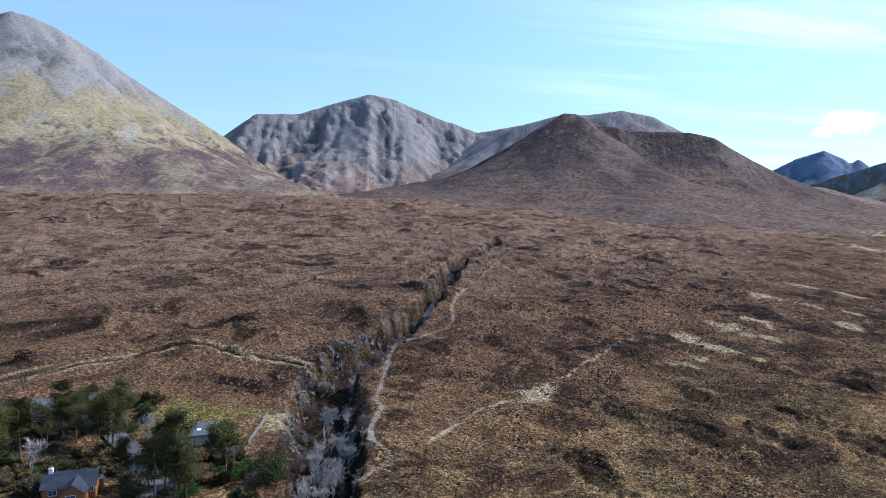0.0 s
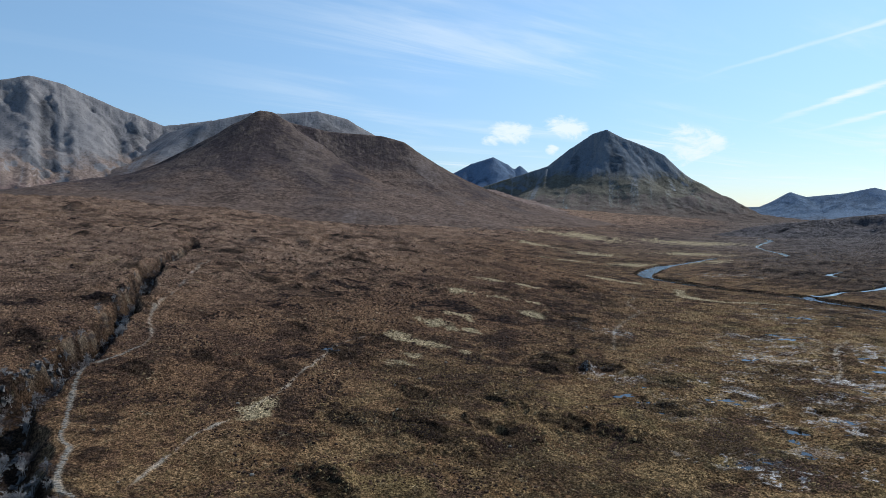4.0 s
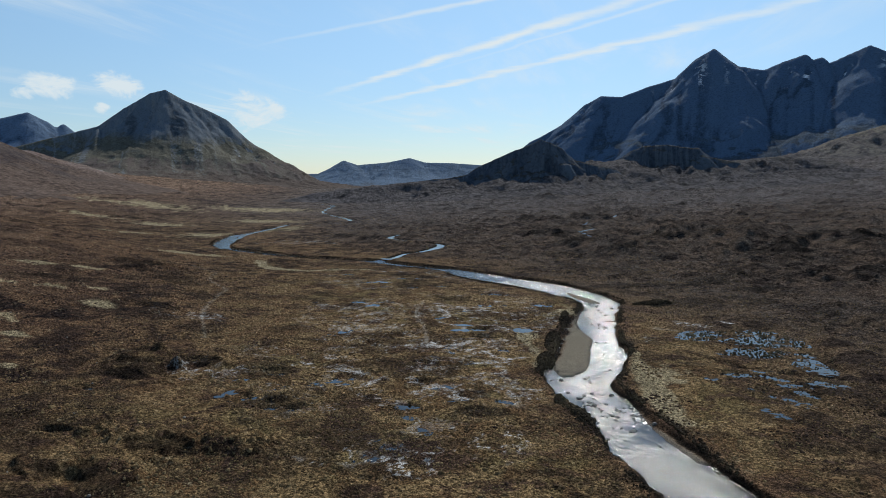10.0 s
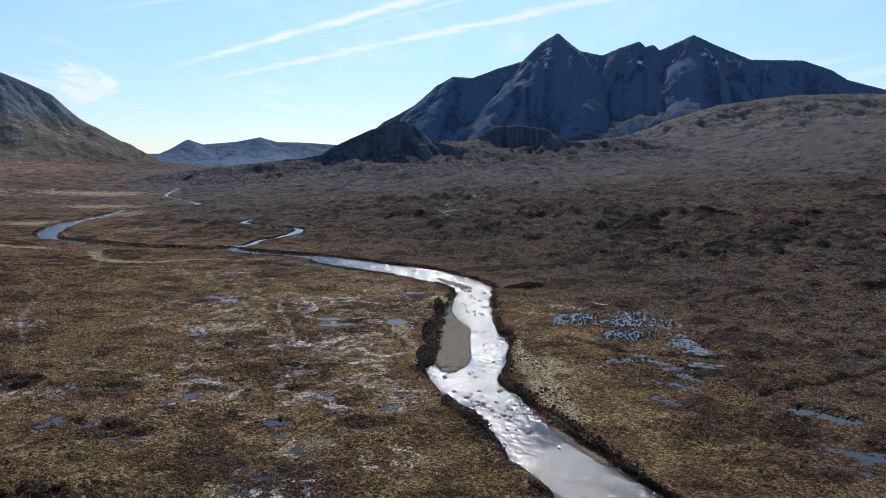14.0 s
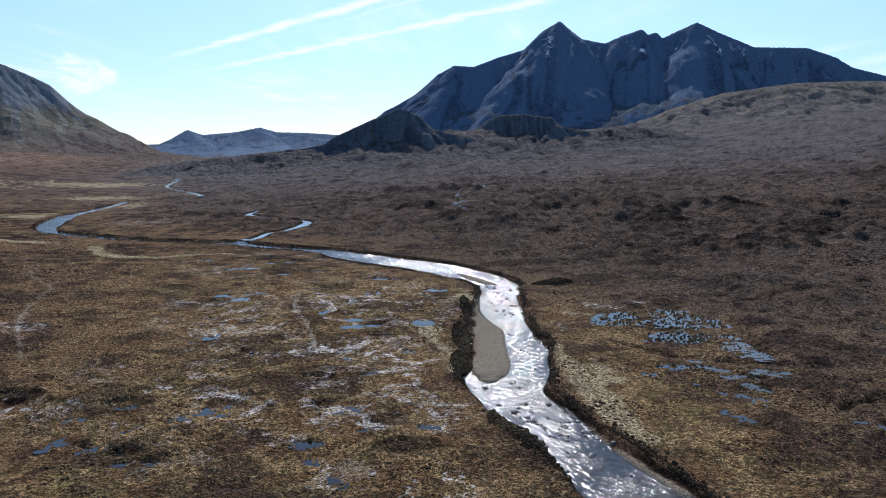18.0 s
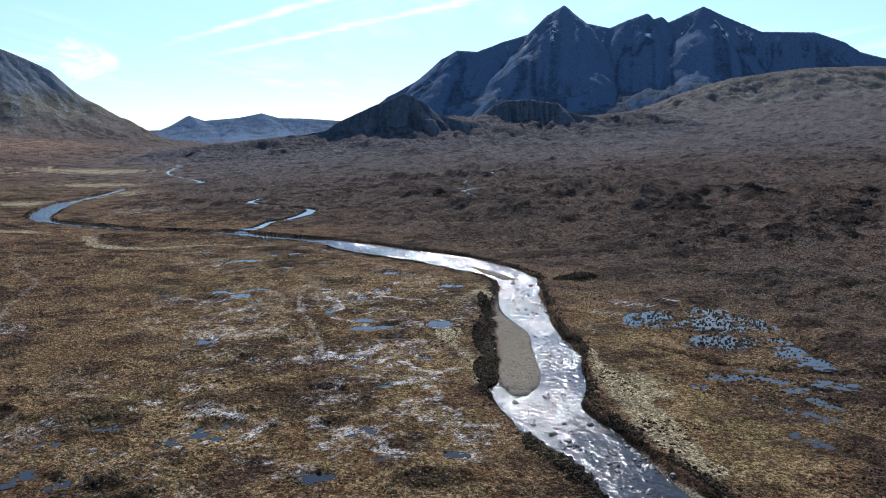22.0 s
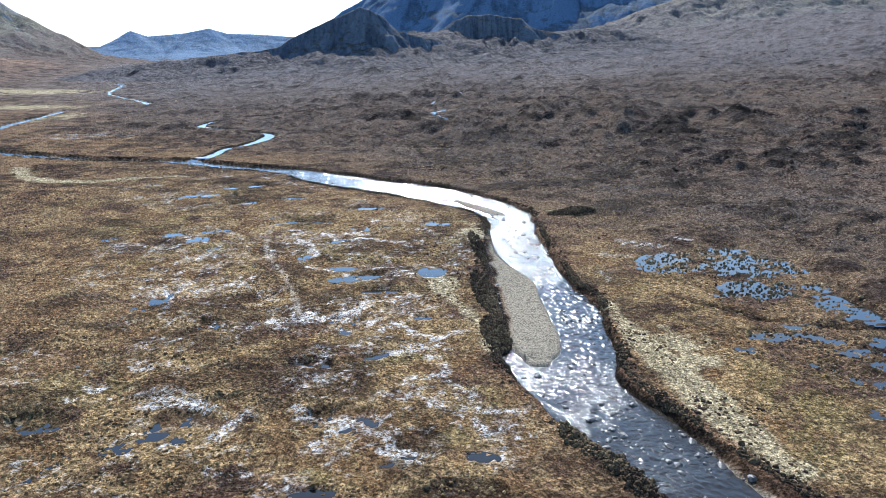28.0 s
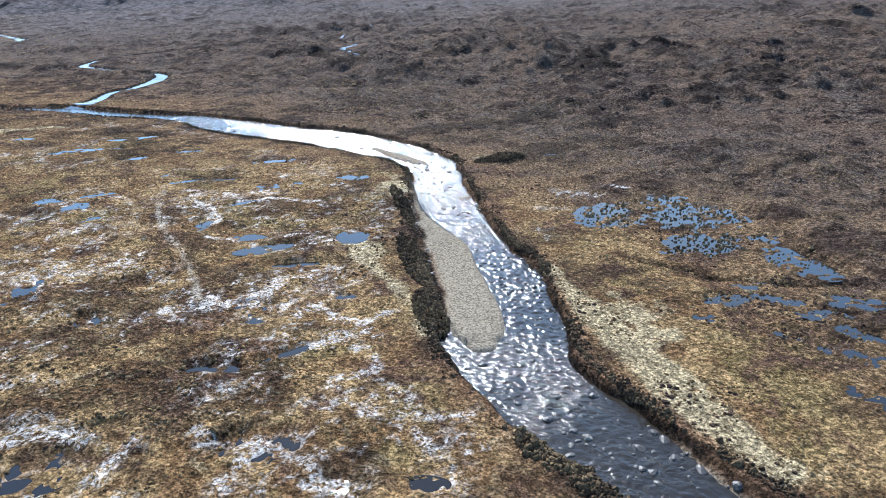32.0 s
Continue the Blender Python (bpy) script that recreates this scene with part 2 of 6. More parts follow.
EAST_DITCH = curved([(-219, -60, 0.3), (-218, -38, 0.3), (-221, -32, 0.4), (-225, -20, 0.4), (-231, -7, 0.5), (-234.5, 2, 0.6), (-233, 10, 0.8), (-225, 16, 0.9), (-220, 21.5, 0.9), (-214.5, 29, 0.9), (-207, 35, 0.9)])
GULLY = curved([(-90, 10, 7), (-127, 24, 8), (-150, 29, 10), (-180, 34, 11), (-208, 45, 9), (-232, 66, 7), (-255, 84, 6), (-288, 103, 6), (-340, 130, 7), (-420, 172, 8), (-494, 228, 5), (-540, 250, 2)])
VALLEY = [(-20, -400), (-20, 260), (-150, 463), (-351, 640), (-540, 1378), (-800, 2200), (-1700, 4500), (-1800, 6000)]


def axis_x(y):
    return np.interp(y, [p[1] for p in VALLEY], [p[0] for p in VALLEY])


def moor(x, y):
    """The broad lie of the land."""
    e = axis_x(y) - x
    east, west = np.maximum(e - 60, 0), np.maximum(-e - 50, 0)
    east = east - 0.85 * np.maximum(east - 1100, 0)
    z = 0.075 * east * step(east, -40, 200) + 0.04 * west * step(west, -40, 300)
    z = z + 90 * step(west, 900, 2600)
    z = z - 2.3 * step(np.hypot((x + 180) / 36, (y + 4) / 34), 1.4, 0.8)
    return z - 6.0 * step(-e - 200, 0, 400) * step(120 - y, 0, 200)


# Pools in the bog: middle, half lengths, turn, and how much of it stands under water.
MEADOW_POOLS = [(-125, 316, 5, 2.2, 5, 0.5), (-116, 309, 4, 3.2, 60, 0.5), (-112, 320, 4, 1.8, 20, 0.45), (-110, 297, 4, 2.2, 50, 0.35), (-109.5, 256, 2.4, 5.5, -10, 0.5), (-111, 249, 4, 1.6, 0, 0.4), (-94.5, 239, 4, 2, -20, 0.4), (-73.5, 219, 3.5, 1.5, -15, 0.5), (-61, 258.6, 4, 1.2, 0, 0.6), (-60, 222.5, 5.5, 1.0, 25, 0.6), (-85.6, 206, 2.2, 1.6, 30, 0.4), (-91, 197.5, 5.5, 3, 20, 0.34)]
UPPER_POOLS = [(-97, 338, 4, 1.4, 10, 0.5), (-91, 330, 5, 1.8, 10, 0.5), (-77.5, 337, 4, 1.5, 25, 0.4), (-67, 319, 7, 2, 15, 0.4), (-66, 350, 6, 2.2, 10, 0.5), (-47.8, 273, 3, 3.6, 0, 0.9), (-51.8, 241, 2, 1.2, 0, 0.7), (-71, 277, 4, 1.6, 0, 0.45), (-67, 268.5, 5.5, 2, 10, 0.6), (-73.8, 304, 3.5, 1.6, 30, 0.35), (-82, 288, 1.8, 4, -25, 0.4), (-128, 380, 8, 2.2, 5, 0.55), (-110.5, 363, 7, 2.0, 10, 0.5), (-94.5, 370, 4, 1.4, 0, 0.5), (-44.5, 325, 4.5, 2.6, 0, 0.6), (-82.5, 329, 4, 1.4, 10, 0.4)]
BOG_POOLS = [(21, 278, 13, 8, 22, 0.52), (35, 272, 10, 15, 8, 0.50), (31, 253, 13, 7, 18, 0.50), (40, 239, 4.5, 8, 8, 0.46), (7.5, 222, 1.8, 3, 20, 0.4), (16, 226, 5, 2.2, 15, 0.45), (23.5, 230, 4, 1.8, -10, 0.6), (26, 223, 5.5, 1.4, -42, 0.5), (28, 216.5, 4.5, 2, -12, 0.6), (37.5, 220, 4.5, 2.8, -10, 0.5), (19, 208, 1.1, 5, 28, 0.4), (29.6, 209, 1.8, 4, 25, 0.45), (26, 201, 2.4, 5, 30, 0.5)]
OUTER_POOLS = [(22.6, 340, 2.2, 1.6, 0, 0.7), (34.5, 315, 3, 1.6, 0, 0.4), (61, 306, 3, 1.5, 0, 0.3), (-121, 395, 10, 3.2, 20, 0.55), (-158, 403, 6, 2, 10, 0.4), (-139, 376.5, 6, 1.6, 10, 0.5), (-142, 310, 5, 2, 10, 0.5), (18, 190, 2, 5, 20, 0.3), (48, 182, 9, 3, -35, 0.5), (44, 160, 6, 6, 0, 0.2), (-136, 145.5, 2.6, 1.2, 20, 0.6), (-149, 172.5, 3, 1.3, 10, 0.5), (-205, 140, 3, 1.6, 20, 0.7), (-45.5, 196, 1.4, 3.2, 15, 0.3), (-47, 187, 2.6, 1.3, -10, 0.5)]
NEAR_POOLS = [(-115.5, 181, 1.8, 4, -20, 0.45), (-108, 178, 3.5, 1.6, 10, 0.4), (-105, 187, 1.8, 4.5, -25, 0.45), (-96, 194, 4.5, 1.6, 30, 0.45), (-98, 172, 3.5, 1.2, 5, 0.6), (-69, 180, 3, 1.6, 10, 0.4), (-65, 173, 3, 1.6, 0, 0.5), (-62, 164, 2.4, 3, 20, 0.35), (-118, 193, 1.8, 3.5, 0, 0.35), (-111, 200, 3.5, 2, 0, 0.35)]
FAR_POOLS = [(-70, 153, 6, 5, 40, 0.15), (-278, 600, 14, 6, 0, 0.2), (-236, 601, 16, 6, 10, 0.2), (-258, 575, 10, 4, 0, 0.2), (144, 315, 7, 3, 0, 0.5), (-66, 118, 5, 3, 30, 0.3), (40, 140, 7, 3, -30, 0.4), (-25, 470, 6, 1.6, 5, 0.25), (-12, 480, 4, 1.6, 0, 0.3), (-8, 545, 6, 2.0, -20, 0.35)]
# Silty flats between the tussocks: middle and half lengths.
MUD_SPOTS = [(-59.5, 271.5, 5, 5), (-59, 247, 7, 7), (-68.8, 236.5, 5, 3), (-53.5, 250.5, 3.5, 6), (-89, 197, 7, 4), (-66, 198.5, 4, 3), (-68, 192, 3, 3), (-53, 225, 4, 2), (-40, 200, 3, 1.5), (-57, 188, 3, 2), (-93, 205, 5, 2), (-44, 186, 3, 2), (-41.5, 194, 2.5, 2.5)]
POOLS = MEADOW_POOLS + UPPER_POOLS + BOG_POOLS + OUTER_POOLS + NEAR_POOLS + FAR_POOLS
for x, y, a, b in MUD_SPOTS:
    if all(math.hypot(x - q[0], y - q[1]) > 1.5 * (max(a, b) + max(q[2], q[3])) for q in POOLS):
        POOLS.append((x, y, 1.1 * a, 1.1 * b, 0, 0.12))


def pool_reach(x, y, pool):
    px, py, a, b, turn, _ = pool
    c, s_ = math.cos(radians(turn)), math.sin(radians(turn))
    return np.hypot(((x - px) * c + (y - py) * s_) / a, ((y - py) * c - (x - px) * s_) / b)


# Hummocks of old peat: middle, breadth, height.
HUMMOCKS = [(51, 374, 9, 2.2), (82, 334, 8, 2.0), (120, 405, 24, 3.6), (88, 309, 13, 2.6), (-40, 508, 13, 3.0), (-28.6, 560, 14, 3.4), (-12, 815, 22, 4.5), (127, 542, 11, 3.0), (161, 533, 13, 3.4), (70, 572, 18, 2.6), (52, 416, 9, 1.8), (35, 575, 14, 2.2), (165, 436, 16, 3.0), (-65, 622, 13, 2.8), (34, 850, 14, 3.0), (-82, 545, 8, 1.8)]
LOW_HUMMOCKS = [(73, 376, 8, 1.6), (146, 499, 14, 2.4), (0, 506, 9, 2.0), (298, 702, 20, 4.0), (357, 722, 20, 4.0), (-73, 845, 18, 3.6), (4, 337, 9, 2.2), (202, 1556, 40, 7.0), (-86, 1422, 34, 6.0), (-150.5, 331.5, 6, 1.2), (-125, 347, 5, 0.9), (-220, 449, 9, 2.4), (-109, 428, 9, 1.0), (-258, 357, 9, 2.0)]
HOLLOWS = [(-126.5, 111.6, 6, 1.6), (-109, 143, 7, 2.2), (-118, 76, 5, 1.6), (-127, 79, 5, 1.6), (-213.5, 77.5, 5, 1.5), (-219, 100, 5, 1.5), (-306, 103, 8, 1.8), (-232, 147, 4, 1.4), (-411, 152, 10, 2.4), (-449, 234, 10, 2.4), (-676, 216, 8, 2.0), (-147, 182, 6, 1.6), (-199, 139, 5, 1.4), (-149.5, 102, 4, 1.4), (-273, -47, 6, 1.4), (-271, -29, 6, 1.4), (-245, 18, 7, 1.6), (-252, 60, 9, 1.6)]
WEST_HOLLOWS = [(-152, 194, 6, 1.6), (-138, 201, 6, 1.8), (-101.7, 176, 4, 1.2), (-118, 127, 5, 1.6), (-272, 376, 10, 2.6), (-330, 190, 9, 2.0), (-380, 290, 9, 2.0), (-153, 131, 5, 1.4), (-284, -4, 7, 1.4), (-190, 260, 6, 1.4), (-456, 400, 12, 2.6), (-50, 178, 4, 1.0)]
HUMMOCKS, HOLLOWS = HUMMOCKS + LOW_HUMMOCKS, HOLLOWS + WEST_HOLLOWS


def mounds(x, y, listed):
    total = np.zeros(np.shape(x))
    rag = 1 + 0.5 * fbm(x, y, 8, 3, 19)
    for px, py, wide, tall in listed:
        d = np.hypot((x - px) / (1.7 * wide), (y - py) / wide)
        total = total + tall * np.exp(-2.2 * (d * rag) ** 2)
    return total


def hags(x, y):
    """Banks of peat with a bare hollow worn out at the foot of their steep side."""
    total = np.zeros(np.shape(x))
    rag = 0.75 * fbm(x, y, 7, 4, 27, 0.6)
    for px, py, wide, tall in HOLLOWS:
        d = np.hypot((x - px) / (1.9 * wide), (y - py - 0.75 * wide) / (1.1 * wide)) + rag
        pit = np.hypot((x - px) / (1.3 * wide), (y - py) / (0.6 * wide)) + rag
        total = total + 0.9 * tall * step(d, 1.5, 0.55) - 0.5 * tall * step(pit, 1.3, 0.6)
    return total


def knolls(x, y):
    """Rounded tussocky humps with narrow creases between them."""
    patchy = (0.5 + 0.5 * step(fbm(x, y, 120, 2, 29), -0.5, 0.3)) * step(np.hypot((x + 160) / 40, (y + 8) / 32), 0.9, 1.4)
    wide, small = fbm(x, y, 30, 3, 24), fbm(x, y * 1.3, 11, 3, 25)
    return patchy * (1.4 * (np.sqrt(wide ** 2 + 0.008) - 0.22) + 0.75 * (np.sqrt(small ** 2 + 0.006) - 0.2))


def dry_land(x, y, fine=True):
    """The height of the ground without the river, its brooks and its pools."""
    z = moor(x, y)
    off = line_distance(x, y, RIVER)
    off = off[0] - off[1]
    away = step(off, 2, 60)
    calm = step(np.abs(axis_x(y) - x), 110, 380)
    z = z + away * (0.25 + calm) * 1.5 * fbm(x, y, 90, 4, 3) + away * calm * 4.0 * fbm(x, y, 420, 3, 9)
    humps = np.maximum(fbm(x, y, 46, 4, 13) - 0.12, 0)
    z = z + away * calm * 4.0 * np.maximum(fbm(x, y, 21, 3, 16) - 0.2, 0) * step(fbm(x, y, 190, 2, 17), -0.7, 0.4)
    z = z + away * calm * 7.5 * humps * step(fbm(x, y, 260, 2, 14), -0.9, 0.4)
    z = z + mounds(x, y, HUMMOCKS) + hags(x, y)
    if fine:
        west = step(x - axis_x(y), 25, 130)
        z = z + step(off, 0, 25) * (0.22 + 0.55 * calm) * fbm(x, y, 17, 4, 21)
        z = z + step(off, 2, 25) * (0.85 + 1.3 * calm + 1.5 * west) * knolls(x, y) * step(np.minimum(line_distance(x, y, BROOK)[0], line_distance(x, y, RIVULET)[0]), 3, 16)
        z = z + step(off, 0, 5) * 0.15 * fbm(x, y, 3.2, 3, 31)
    return z, off


def land(x, y, fine=True):
    """The height of the ground."""
    x, y = np.broadcast_arrays(np.asarray(x, float), np.asarray(y, float))
    z, off = dry_land(x, y, fine)
    z = np.array(z)
    if fine:
        rag = fbm(x, y, 7, 4, 33)
        dips = fbm(x, y, 2.0, 4, 35, 0.68)
        for pool in POOLS:
            wide = 2.4 * max(pool[2], pool[3])
            i = np.nonzero((np.abs(x - pool[0]) < wide) & (np.abs(y - pool[1]) < wide))
            if len(i[0]):
                d = pool_reach(x[i], y[i], pool)
                m = step(d + 0.35 * rag[i], 1.75, 1.05)
                z[i] += (pool_level(pool) + 0.15 - 0.42 * pool[5] * step(d + 0.7 * rag[i], 1.3, 0.7) + 0.30 * dips[i] - z[i]) * m
    # The ravine of the burn.
    gully, wide = line_distance(x, y, GULLY)
    rag = 1 + 0.35 * fbm(x, y, 14, 3, 41) if fine else 1.0
    z = z - 7.5 * step(gully, wide * rag * 0.95, wide * 0.42) * step(wide, 1, 6)
    # Brooks and a ditch.
    for line, deep in ((BROOK, 1.1), (RIVULET, 0.6), (DITCH, 0.7), (FIELD_DITCH, 0.7), (EAST_DITCH, 0.8)):
        d, w = line_distance(x, y, line)
        z = z - deep * step(d, w + 1.3, w - 0.3)
    # The river's cut banks, its bed and the gravel bars in it.
    edge = off + (1.1 * fbm(x, y, 9, 3, 51) if fine else 0.0)
    z = np.where(edge < 30, z * step(edge, -2, 22) + 0.35 * step(edge, 5.0, 0.8), z)
    bed = -1.9 + 0.95 * step(fbm(x, y, 16, 3, 55), 0.3, 1.1)
    for line in BARS:
        d, w = line_distance(x, y, line)
        bed = np.maximum(bed, -1.7 + 1.2 * step(d, w + 1.2, w - 0.6) + 0.06 * fbm(x, y, 5, 3, 57))
    return z + (bed - z) * step(edge, 0.9, -1.1)


POOL_HEIGHTS = {}


def pool_level(pool):
    if pool not in POOL_HEIGHTS:
        POOL_HEIGHTS[pool] = float(dry_land(np.array([pool[0]], float), np.array([pool[1]], float), False)[0][0]) - 0.12
    return POOL_HEIGHTS[pool]


BARS = [curved([(-27.4, 318, 0.5), (-29.5, 297, 1.0), (-29.8, 285, 2.0), (-29.4, 275, 3.6), (-28.5, 265, 5.2), (-29.5, 253, 5.3), (-29.8, 242, 5.2), (-30.3, 232, 5.2), (-31, 224, 4.2), (-31.5, 220, 2.4)]), curved([(-33, 366, 0.6), (-28, 355, 2.2), (-22.5, 345, 2.4), (-19, 340, 0.8)]), curved([(-14, 199, 0.3), (-12.5, 189, 1.1), (-10, 180, 1.8), (-6.5, 171, 2.4), (-3, 162, 2.2)])]
DITCH = curved([(9, 246, 0.3), (15, 241.5, 0.5), (19, 236, 0.6), (26, 233, 0.6), (33.5, 229, 0.6), (44, 227.5, 0.5)])
FIELD_DITCH = curved([(42, 196, 0.4), (47.4, 199, 0.7), (57.7, 203, 0.8), (69, 208, 0.8), (83, 214, 0.7), (110, 224, 0.5)])


WATER = -0.95


def mesh_of(name, verts, faces, smooth=True):
    data = bpy.data.meshes.new(name)
    verts, faces = np.asarray(verts, np.float32), np.asarray(faces, np.int32)
    data.vertices.add(len(verts))
    data.vertices.foreach_set("co", verts.ravel())
    k = faces.shape[1]
    data.loops.add(faces.size)
    data.loops.foreach_set("vertex_index", faces.ravel())
    data.polygons.add(len(faces))
    data.polygons.foreach_set("loop_start", np.arange(0, faces.size, k, dtype=np.int32))
    data.update(calc_edges=True)
    data.polygons.foreach_set("use_smooth", np.full(len(faces), smooth))
    return data


def grid_faces(rows, cols, wrap=False):
    a = np.arange(rows * cols).reshape(rows, cols)
    b = np.roll(a, -1, 1) if wrap else a[:, 1:]
    a0, b0 = (a, b) if wrap else (a[:, :-1], b)
    return np.stack([a0[:-1], b0[:-1], b0[1:], a0[1:]], -1).reshape(-1, 4)


def spread(data, name, values):
    data.attributes.new(name, "FLOAT", "POINT").data.foreach_set("value", np.asarray(values, np.float32))


# ---- materials ----
def material(name):
    m = bpy.data.materials.new(name)
    m.use_nodes = True
    return m, Nodes(m.node_tree)


def moor_material():
    m, n = material("moor_heather_and_grass")
    p = n.place()
    broad, mid = n.noise(p, 0.011, 5.0, 0.6, 0.5), n.noise(p, 0.06, 6.0, 0.66, 0.8)
    clump, grain = n.noise(p, 0.42, 5.0, 0.68, 0.4), n.noise(p, 2.6, 4.0, 0.7)
    blend = n.math("ADD", n.math("MULTIPLY", broad, 0.35), n.math("ADD", n.math("MULTIPLY", mid, 0.35), n.math("MULTIPLY", clump, 0.3)))
    base = n.mix(n.ramp(blend, 0.42, 0.53), HEATHER, RUSSET)
    straws = n.math("ADD", n.math("MULTIPLY", mid, 0.75), n.math("MULTIPLY", clump, 0.25))
    swards = n.mix(n.ramp(n.math("ADD", n.math("MULTIPLY", n.noise(p, 0.085, 5.0, 0.6, 1.0), 0.8), n.math("MULTIPLY", clump, 0.2)), 0.44, 0.54), FLAT_RUSSET, STRAW)
    swards = n.mix(n.math("MULTIPLY", n.ramp(n.noise(p, 0.04, 4.0, 0.6, 0.6), 0.54, 0.62), 0.6), swards, OLIVE)
    base = n.mix(n.math("MULTIPLY", n.attribute("floor"), n.ramp(straws, 0.40, 0.50)), base, swards)
    base = n.mix(n.math("MULTIPLY", n.attribute("heath"), n.ramp(mid, 0.36, 0.58, 1.0, 0.62)), base, WEST_HEATH)
    base = n.mix(n.math("MULTIPLY", n.attribute("upland"), n.ramp(mid, 0.40, 0.56, 0.25, 0.7)), base, UPLAND)
    base = n.mix(n.math("MULTIPLY", n.attribute("fell"), 0.65), base, FELL_HAZE)
    base = n.mix(n.math("MULTIPLY", n.ramp(n.attribute("floor"), 0.0, 0.8, 1.0, 0.6), n.ramp(n.math("ADD", n.math("MULTIPLY", n.noise(p, 0.03, 6.0, 0.68, 1.2), 0.7), n.math("MULTIPLY", clump, 0.3)), 0.565, 0.595)), base, DARK_HEATHER)
    base = n.mix(n.math("MULTIPLY", n.attribute("ling"), n.ramp(clump, 0.40, 0.52, 0.45, 0.95)), base, DARK_HEATHER)
    wisps = n.math("MULTIPLY", n.ramp(clump, 0.56, 0.66), n.ramp(mid, 0.46, 0.6))
    base = n.mix(n.math("MULTIPLY", wisps, n.ramp(n.attribute("heath"), 0.0, 1.0, 0.5, 0.18)), base, PALE_GRASS)
    base = n.mix(n.math("MULTIPLY", n.attribute("pale"), n.ramp(clump, 0.30, 0.46)), base, PALE_GRASS)
    base = n.mix(n.math("MULTIPLY", n.attribute("green"), n.ramp(clump, 0.36, 0.54)), base, GREEN_GRASS)
    silt = n.math("MULTIPLY", n.attribute("silt"), n.ramp(n.noise(p, 1.0, 6.0, 0.78, 0.9), 0.475, 0.515))
    base = n.mix(silt, base, SILT)
    base = n.mix(n.attribute("peat"), base, PEAT)
    base = n.mix(n.attribute("track"), base, TRACK)
    # Dark and pale speckle colours in the shading of far hummocks.
    mottle = n.math("ADD", n.math("MULTIPLY", n.noise(p, 0.17, 5.0, 0.7, 0.8), 0.7), n.math("MULTIPLY", clump, 0.3))
    far_moor = n.math("MAXIMUM", n.attribute("heath"), n.attribute("fell"))
    base = n.mix(n.math("MULTIPLY", far_moor, n.ramp(mottle, 0.51, 0.60, 0.0, 0.75)), base, DARK_HEATHER)
    base = n.mix(n.math("MULTIPLY", far_moor, n.ramp(mottle, 0.46, 0.38, 0.0, 0.55)), base, (0.20, 0.155, 0.115))
    pebbles = n.mix(n.ramp(n.cells(p, 6.5), 0.05, 0.6), (0.26, 0.218, 0.160), (0.165, 0.138, 0.10))
    base = n.mix(n.attribute("rock"), base, pebbles)
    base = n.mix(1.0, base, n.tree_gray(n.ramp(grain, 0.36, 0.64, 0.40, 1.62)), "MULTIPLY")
    shaggy = n.math("SUBTRACT", 1.0, n.math("MAXIMUM", n.math("MAXIMUM", silt, n.attribute("track")), n.attribute("rock")))
    wander = n.add("ShaderNodeVectorMath")
    wander.operation = "MULTIPLY_ADD"
    n.put(wander.inputs[0], n.tree_gray(n.noise(p, 0.5, 3.0, 0.6)))
    wander.inputs[1].default_value = (2.6, -2.2, 1.0)
    n.put(wander.inputs[2], p)
    tussock = n.ramp(n.cells(wander.outputs[0], 1.0), 0.1, 0.7, 1.0, 0.0)
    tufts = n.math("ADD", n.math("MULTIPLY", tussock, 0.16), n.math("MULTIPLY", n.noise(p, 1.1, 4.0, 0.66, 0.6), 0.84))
    # Tuft tops brightened, gaps between them darkened: shading put into the colour.
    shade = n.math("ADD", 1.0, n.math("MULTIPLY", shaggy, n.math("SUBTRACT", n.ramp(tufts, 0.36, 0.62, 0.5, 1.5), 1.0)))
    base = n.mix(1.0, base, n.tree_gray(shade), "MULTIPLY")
    normal = n.bump(n.noise(p, 0.075, 3.0, 0.6, 0.5), n.ramp(n.attribute("rock"), 0.0, 0.6, 0.8, 0.0), 6.0)
    normal = n.bump(clump, shaggy, 2.2, normal)
    normal = n.bump(tufts, shaggy, 0.9, normal)
    normal = n.bump(grain, shaggy, 0.5, normal)
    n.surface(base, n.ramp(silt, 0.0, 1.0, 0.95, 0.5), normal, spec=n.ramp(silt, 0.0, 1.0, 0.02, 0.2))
    return m


HEATHER, RUSSET, STRAW, WEST_HEATH = (0.100, 0.060, 0.040), (0.195, 0.115, 0.064), (0.305, 0.202, 0.096), (0.122, 0.096, 0.078)
DARK_HEATHER, PALE_GRASS, GREEN_GRASS = (0.026, 0.0175, 0.016), (0.43, 0.345, 0.205), (0.22, 0.19, 0.06)
FLAT_RUSSET, OLIVE = (0.182, 0.108, 0.051), (0.190, 0.146, 0.062)
# The east moor's lightening at a grazing view, put into its colour.
UPLAND = (0.30, 0.200, 0.142)
# Grey-blue of the distant moor: haze put into the ground colour.
FELL_HAZE = (0.136, 0.130, 0.136)
SILT, PEAT, TRACK = (0.285, 0.27, 0.25), (0.014, 0.011, 0.009), (0.33, 0.29, 0.23)


def tree_gray(self, value):
    node = self.tree.nodes.new("ShaderNodeCombineColor")
    for n in range(3):
        self.put(node.inputs[n], value)
    return node.outputs[0]


Nodes.tree_gray = tree_gray


